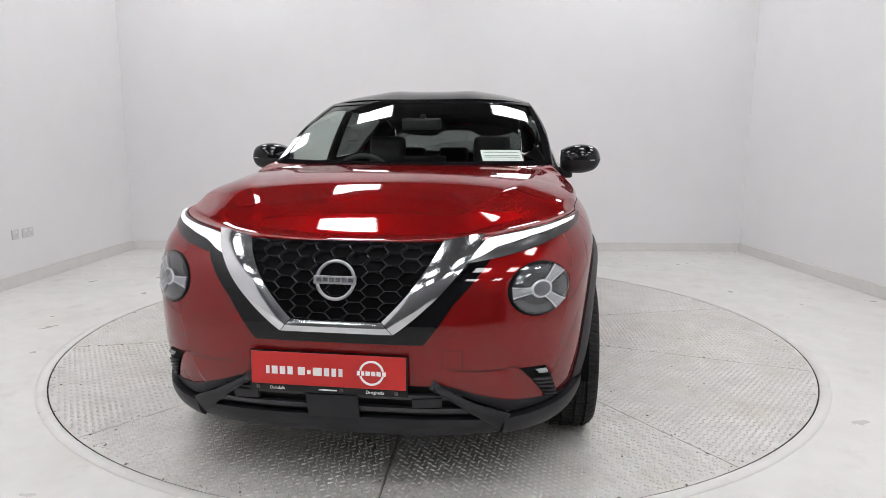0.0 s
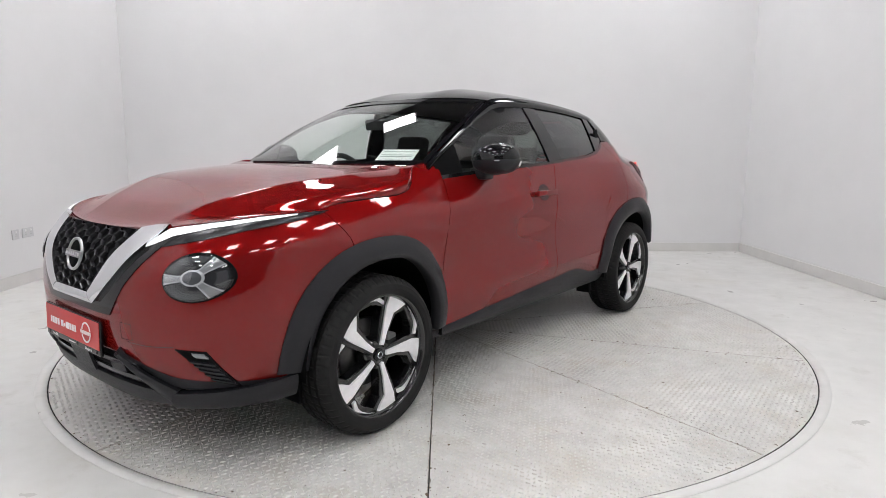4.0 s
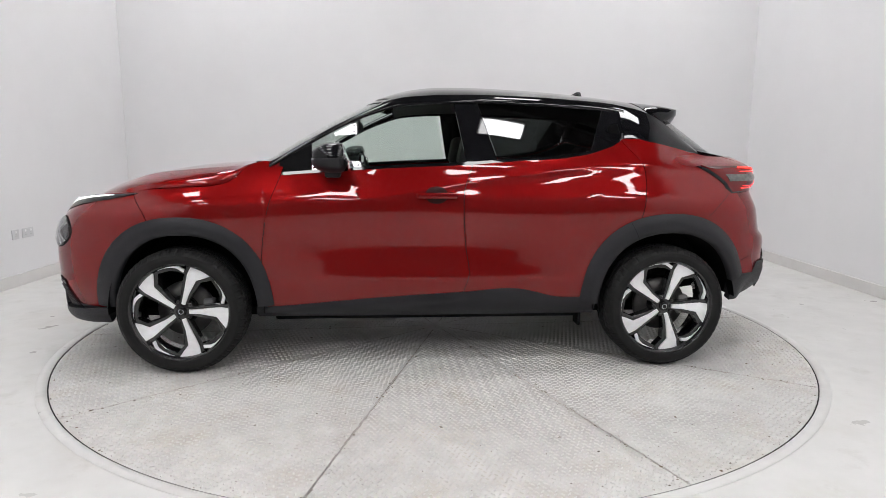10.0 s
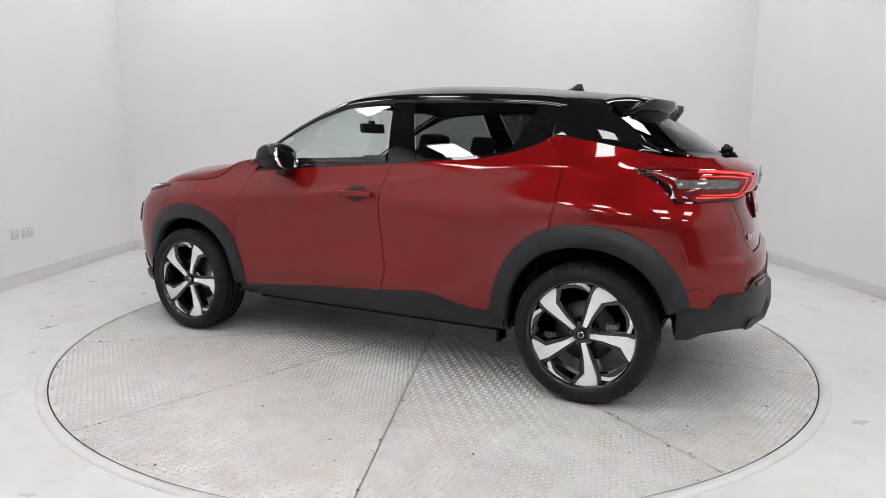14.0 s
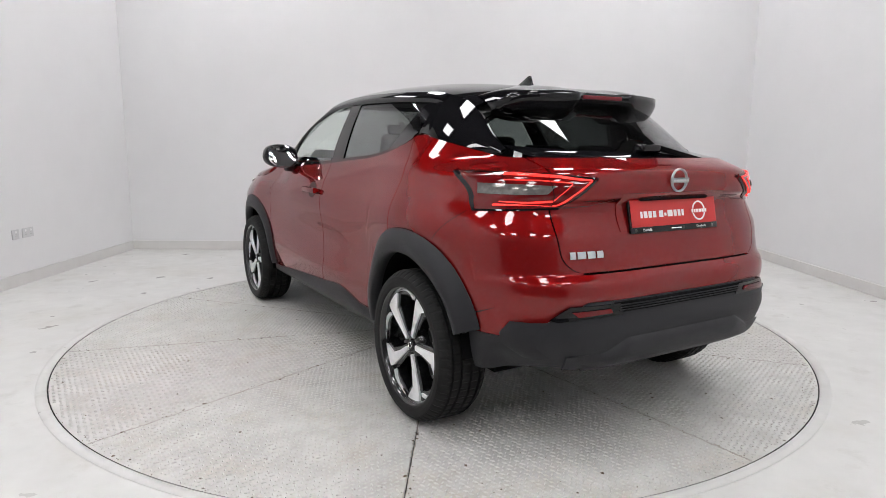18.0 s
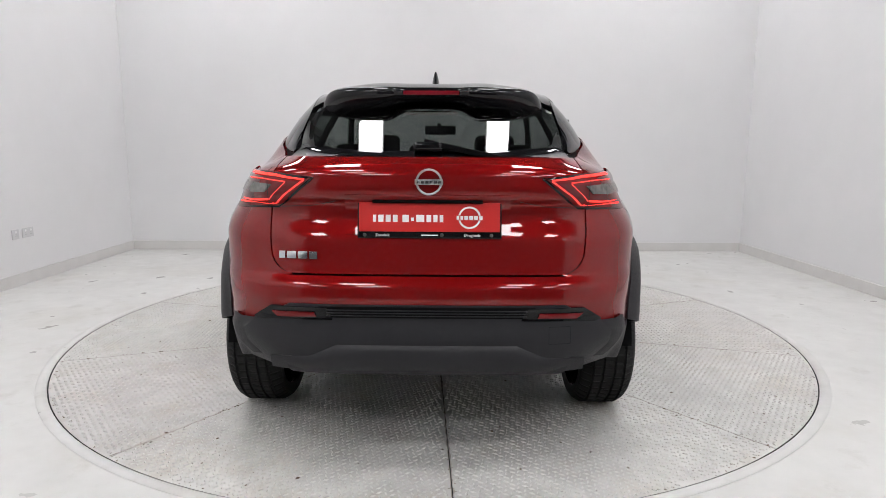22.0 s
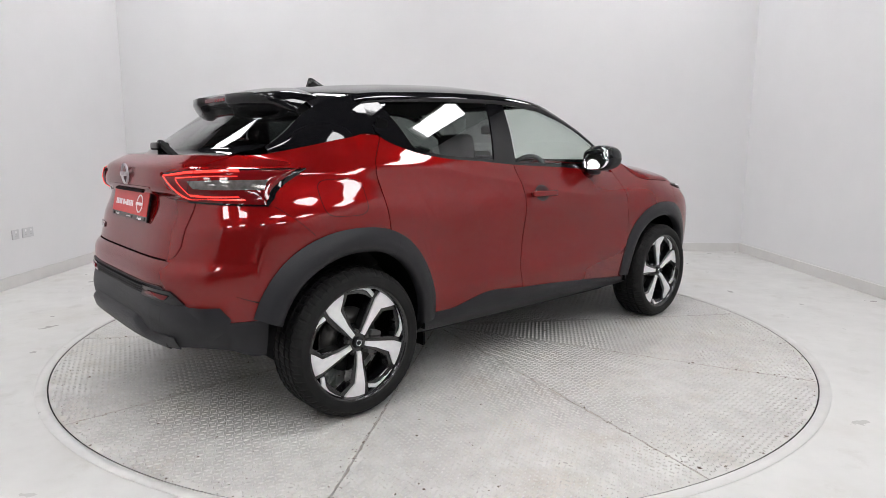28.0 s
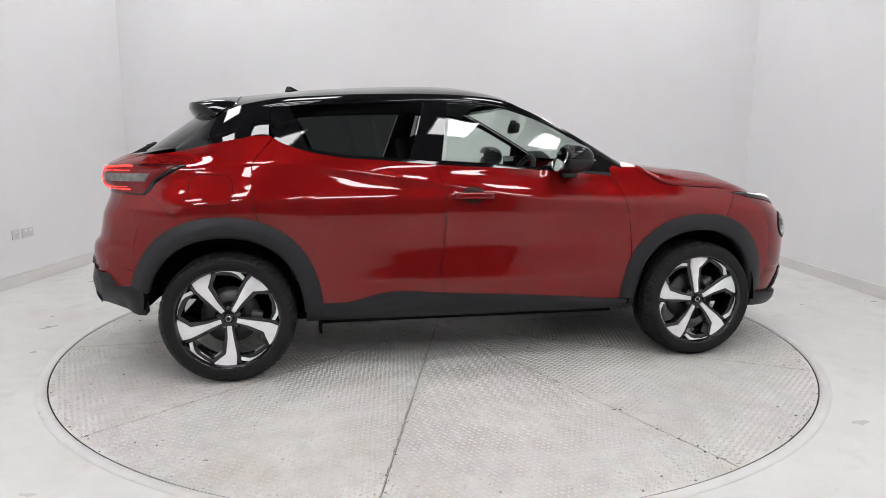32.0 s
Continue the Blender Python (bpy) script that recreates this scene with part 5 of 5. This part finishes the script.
    rows = np.array(rows)
    child("bumper_insert", grid_mesh("bumper_insert", rows, M_PLASTIC, 0.004), car, "dark stepped insert in the rear bumper")
    for s in (1, -1):
        line = lambda y0, y1, y2, y3: [(s * y0, 0.572), (s * y1, 0.525), (s * y2, 0.475), (s * y3, 0.425)]
        def tucked(pts, off):
            p = resample(np.array(pts), 20)
            a, z = np.array(ryz([tuple(v) for v in p])).T
            return lift(tail, a, z, off + clad_off(tail(a, z)[:, 0], p[:, 0], z))
        rows = [tucked(line(0.640, 0.690, 0.680, 0.630), 0.0005), tucked(line(0.690, 0.728, 0.716, 0.668), 0.013), tucked(line(0.745, 0.768, 0.756, 0.710), 0.0005)]
        child("corner_bevel", grid_mesh("corner_bevel", np.array(rows), M_PLASTIC, 0.0), car, "raised bevel at the bumper corner")
        # joint from the lamp to the wheel arch
        J = resample(np.array([(-1.672, 0.962), (-1.60, 0.905), (-1.53, 0.84)]), 14)
        Q = [np.stack([J[:, 0], s * (side(J[:, 0], J[:, 1] + d) + 0.0012), J[:, 1] + d], -1) for d in (0.0, 0.0032)]
        child("wing_joint", grid_mesh("wing_joint", np.array(Q), M_DARK, 0, (-1.0, 0, 0.7)), car, "fine dark joint between lamp and arch")
        # shoulder line from the lamp towards the plate, its shade drawn as a dark strip
        on_tail("hatch_crease", [(s * 0.545, 0.979), (s * 0.43, 0.985), (s * 0.335, 1.008)], [(s * 0.545, 0.982), (s * 0.43, 0.988), (s * 0.335, 1.011)], M_SHADED_RED, car, "dark red line painted as the shade of the hatch crease", 20, 2, 0.0035, 0, 0)
    on_tail("bumper_foot", [(-0.50, 0.372), (0.50, 0.372)], [(-0.52, 0.420), (0.52, 0.420)], M_PLASTIC, car, "dark rear bumper foot", 40, 6, 0.004, 0.007, 0.03)
    groove(car, lambda a, z: lift(tail, a, z, 0.0065), ryz, [(-0.44, 0.50), (-0.52, 0.50), (-0.52, 0.56), (-0.44, 0.56)], "tow_cover_groove", 0.0008)
    dealer_plate(car, pose(float(rear(0, 0.94)) - 0.020, -0.007, 0.945, 0, -12, 180))
    on_tail("plate_recess", [(-0.30, 0.885), (0.30, 0.885)], [(-0.30, 1.03), (0.30, 1.03)], M_RED, car, "red panel round the plate", 30, 8, 0.003)
    on_tail("plate_lamp_bar", [(-0.20, 1.008), (0.20, 1.008)], [(-0.20, 1.013), (0.20, 1.013)], M_DARK, car, "black plate lamp bar", 20, 3, 0.010)
    e = emblem(car, 0.048, "rear_emblem", False)
    e.matrix_basis = pose(float(rear(0, 1.078)) - 0.006, -0.005, 1.078, 0, 0, 90)
    y = 0.545
    for wd in (0.030, 0.042, 0.042, 0.036):
        on_tail("model_letter_bar", [(y, 0.796), (y - wd + 0.007, 0.796)], [(y, 0.822), (y - wd + 0.007, 0.822)], M_CHROME, car, "plain chrome bar of the model lettering", 4, 3, 0.005, 0.002, 0.005)
        y -= wd
    # wiper
    w = part("rear_wiper", box_bm(-0.012, 0.014, -0.41, 0.02, -0.010, 0.012, 0.006), M_DARK, car, "black rear wiper")
    w.matrix_basis = pose(-1.835, 0.0, 1.218, 12, 0, -7)
    part("wiper_motor_cover", box_bm(-1.868, -1.81, -0.05, 0.06, 1.185, 1.222, 0.014, 3), M_BLACK, car, "black rear wiper cover", True)
    # spoiler
    yv = np.linspace(-1, 1, 61)
    P = np.zeros((26, 61, 3))
    for j, q in enumerate(yv):
        hw = 0.492
        a = abs(q)
        yy = q * hw
        drop = 0.075 * a ** 16
        tipx = -1.60 + 0.11 * a ** 2 + 0.10 * a ** 12 + 0.038 * math.exp(-(yy / 0.145) ** 8)
        x0 = -1.28
        for i, t in enumerate(np.linspace(0, 1, 13)):
            x = x0 + (tipx - x0) * t
            zr = float(roof(np.float64(x0), np.float64(yy))) + 0.002
            P[i, j] = (x, yy, zr * (1 - t) + (1.447 - drop) * t + 0.010 * math.sin(math.pi * t))
        for i, t in enumerate(np.linspace(0, 1, 13)):
            x = tipx + (x0 - tipx) * t * 0.75
            P[13 + i, j] = (x, yy * (1 - 0.02 * t), 1.447 - drop - 0.030 - (0.096 - 0.046 * math.exp(-(yy / 0.17) ** 6)) * min(1, t * 3) ** 0.8 * (1 - a ** 10))
    child("spoiler", grid_mesh("spoiler", P, M_BLACK, 0.0, (-1.45, 0, 1.44)), car, "gloss black roof spoiler")
    part("brake_light", box_bm(-1.570, -1.545, -0.118, 0.118, 1.420, 1.438, 0.004), M_BRAKE, car, "slim red high brake light")
    # shark fin
    fin = []
    for i, t in enumerate(np.linspace(0, 1, 9)):
        z = 0.0 + 0.062 * t
        half = 0.017 * (1 - t) ** 0.7 + 0.003
        x0, x1 = -0.085 + 0.03 * t, 0.085 - 0.115 * t ** 0.8
        ring_pts = []
        for a in np.linspace(0, 2 * math.pi, 20, endpoint=False):
            ring_pts.append(((x0 + x1) / 2 + (x1 - x0) / 2 * math.cos(a), half * math.sin(a), z))
        fin.append(ring_pts)
    fin.append([(-0.05, 0, 0.063)] * 20)
    f = child("antenna_fin", grid_mesh("antenna_fin", np.array(fin), M_BLACK, 0, (0, 0, 0.02), closed=True), car, "black shark fin antenna")
    f.matrix_basis = pose(-0.98, -0.006, 1.521, 0, -5, 0)


car_rear(CAR)


# ---------- sides: mirrors, handles, flap ----------
def car_sides(car):
    for s in (1, -1):
        mr = empty("door_mirror")
        mr.parent = car
        mr.matrix_basis = pose(0.505, s * 0.874, 1.152)
        # a shell of rounded sections along y, flat at the back
        kk = lambda t: min(1.0, math.sin(math.pi * (0.15 + 0.76 * t)) ** 0.5) * math.sqrt(max(0.0, 1 - max(0.0, (t - 0.80) / 0.2) ** 2.5))
        yt = lambda t: s * (-0.095 + 0.215 * t)
        ht = lambda t, up: (0.083 if up else 0.074) * kk(t)
        lowr = lambda t: -0.010 * (1 - t)
        secs = []
        for t in np.linspace(0, 0.995, 19):
            row = []
            for a in np.linspace(0, 2 * math.pi, 36, endpoint=False):
                c, sn = math.cos(a), math.sin(a)
                if c > 0:
                    x, z = 0.112 * kk(t) * c ** 0.85, abs(sn) ** 0.92
                else:
                    x, z = -(0.040 + 0.028 * kk(t)) * abs(c) ** 0.45, abs(sn) ** 0.85
                row.append((x - 0.008, yt(t), math.copysign(z, sn) * ht(t, sn > 0) + lowr(t)))
            secs.append(row)
        secs = [[(0, secs[0][0][1], 0)] * 36] + secs + [[(-0.02, secs[-1][0][1] + s * 0.001, 0)] * 36]
        secs = np.array(secs)
        child("mirror_shell", grid_mesh("mirror_shell", secs[:, :19], M_BLACK, 0, (0, 0, -0.02)), mr, "gloss black mirror shell")
        child("mirror_lower", grid_mesh("mirror_lower", np.concatenate([secs[:, 18:], secs[:, :1]], 1), M_PLASTIC, 0, (0, 0, 0.02)), mr, "dark plastic mirror underside")
        rows = []
        for t in np.linspace(0.10, 0.89, 18):
            r = 0.86 * min(1.0, math.sqrt(max(0.02, 1 - (abs(t - 0.495) / 0.405) ** 4)))
            rows.append([(-0.0830 + 0.022 * q * ht(t, q > 0) / 0.083, yt(t), q * r * ht(t, q > 0) + lowr(t)) for q in np.linspace(-1, 1, 11)])
        child("mirror_glass", grid_mesh("mirror_glass", np.array(rows), M_MIRROR, 0.012, (0.1, 0, 0)), mr, "mirror glass")
        part("mirror_base", box_bm(-0.04, 0.045, min(-s * 0.13, -s * 0.03), max(-s * 0.13, -s * 0.03), -0.105, -0.045, 0.018, 3), M_PLASTIC, mr, "dark mirror foot", True)
        part("indicator_strip", box_bm(0.060, 0.094, min(0, s * 0.08), max(0, s * 0.08), -0.010, -0.004, 0.002), M_REFLECTOR, mr, "slim clear indicator strip")
        # front door handle: a cup laid on the skin, its shade in the colour, and a grip
        hx, hz = -0.04, 0.957
        hd = empty("door_handle")
        hd.parent = FD[0 if s > 0 else 1]
        hd.matrix_basis = pose(hx, s * float(side(hx, hz)), hz)
        r, th = np.linspace(0.05, 1, 6)[:, None], np.linspace(0, 2 * np.pi, 36, endpoint=False)[None]
        X, Z = 0.062 * r * np.cos(th), 0.046 * r * np.sin(th)
        Yc = (side(hx + X, hz + Z) - side(hx, hz)) + 0.0015 - 0.0 * r
        cup = np.stack([X, s * Yc, Z], -1)
        child("handle_cup", grid_mesh("handle_cup", cup, M_SHADED_RED, 0, (0, -s, 0), closed=True), hd, "red cup behind the grip, darkened for its shade")
        yc = s * 0.024
        part("grip", box_bm(-0.110, 0.108, yc - 0.010, yc + 0.010, -0.019, 0.015, 0.010, 3), M_RED, hd, "red door grip", True)
        for x in (-0.085, 0.085):
            part("grip_foot", box_bm(x - 0.020, x + 0.020, min(0, yc), max(0, yc), -0.011, 0.010, 0.005), M_RED, hd)
        # hidden rear door handle
        xs, zs = -1.045, 1.30
        cupb = part("rear_door_handle", box_bm(-0.032, 0.032, -0.006, 0.010, -0.050, 0.042, 0.012, 3), M_DARK, car, "black hidden rear door handle", True)
        cupb.matrix_basis = pose(xs, s * (float(greenhouse(xs, zs)) + 0.001), zs, 0, 18, s * 4)
    # fuel flap on the right
    c = (-1.375, 0.990)
    pts = []
    for a in np.linspace(0, 2 * math.pi, 41):
        pts.append((c[0] + 0.107 * math.copysign(abs(math.cos(a)) ** 0.5, math.cos(a)), c[1] + 0.078 * math.copysign(abs(math.sin(a)) ** 0.5, math.sin(a))))
    A = np.array(pts)
    B = A + (np.array([c]) - A) * 0.030
    fl = np.stack([np.stack([Q[:, 0], -(side(Q[:, 0], Q[:, 1]) + 0.0010), Q[:, 1]], -1) for Q in (A, B)])
    child("fuel_flap_joint", grid_mesh("fuel_flap_joint", fl, M_DARK, 0), car, "fine dark joint round the fuel flap")


car_sides(CAR)


# ---------- sockets on the west wall ----------
def socket(y, w, n, label):
    s = empty("wall_socket", pose(XL, y, 0.45))
    part("face_plate", box_bm(0.0, 0.010, -w / 2, w / 2, -0.043, 0.043, 0.004), M_SOCKET, s)
    for k in range(n):
        c = (k - (n - 1) / 2) * 0.07
        part("switch", box_bm(0.010, 0.014, c - 0.007, c + 0.007, 0.012, 0.030, 0.002), M_FRAME, s, "small rocker switch")
        for a, b in ((0, 0.002), (-0.011, -0.016), (0.011, -0.016)):
            part("pin_hole", box_bm(0.0098, 0.0106, c + a - 0.003, c + a + 0.003, b - 0.004, b + 0.003), M_GREYBAR, s)
    return tagged(s, label, "socket")


socket(1.235, 0.086, 1, "single white wall socket on the white wall")
socket(1.40, 0.146, 2, "double white wall socket on the white wall")

# ---------- roof beams ----------
for y in (-5.1, -1.75, 1.7):
    slab("beam", XL, XR, y - 0.07, y + 0.07, HT - 0.30, HT - 0.08, M_BEAM, "dark steel roof beam across the bay", "beam")
# ---------- ceiling lights ----------
def ceiling_light():
    L = empty("ceiling_light")
    part("diffuser", box_bm(-0.3, 0.3, -0.3, 0.3, -0.03, -0.01), M_LAMP, L, "glowing white diffuser")
    part("housing", box_bm(-0.325, 0.325, -0.325, 0.325, -0.012, 0.05, 0.006), M_FRAME, L, "white metal housing")
    return tagged(L, "bright square panel light under the ceiling", "light", group="ceiling lights")


first = ceiling_light()
spots = [(x, y) for x in (-2.75, -1.15, 1.15, 2.75) for y in (-6.5, -4.4, -2.4, -0.3, 2.3)]
first.matrix_basis = pose(*spots[0], HT - 0.055)
for x, y in spots[1:]:
    copy_thing(first, pose(x, y, HT - 0.055))


def motions():
    rows, rows2 = [], []
    for i in range(65):
        t = i * 0.5
        turn = pose(0, 0, 0, 0, 0, -RATE * t)
        rows.append((t, turn))
        rows2.append((t, turn @ pose(CAR_X, CAR_Y, 0, 0, 0, CAR_YAW)))
    walk(TABLE, rows)
    walk(CAR, rows2)


motions()
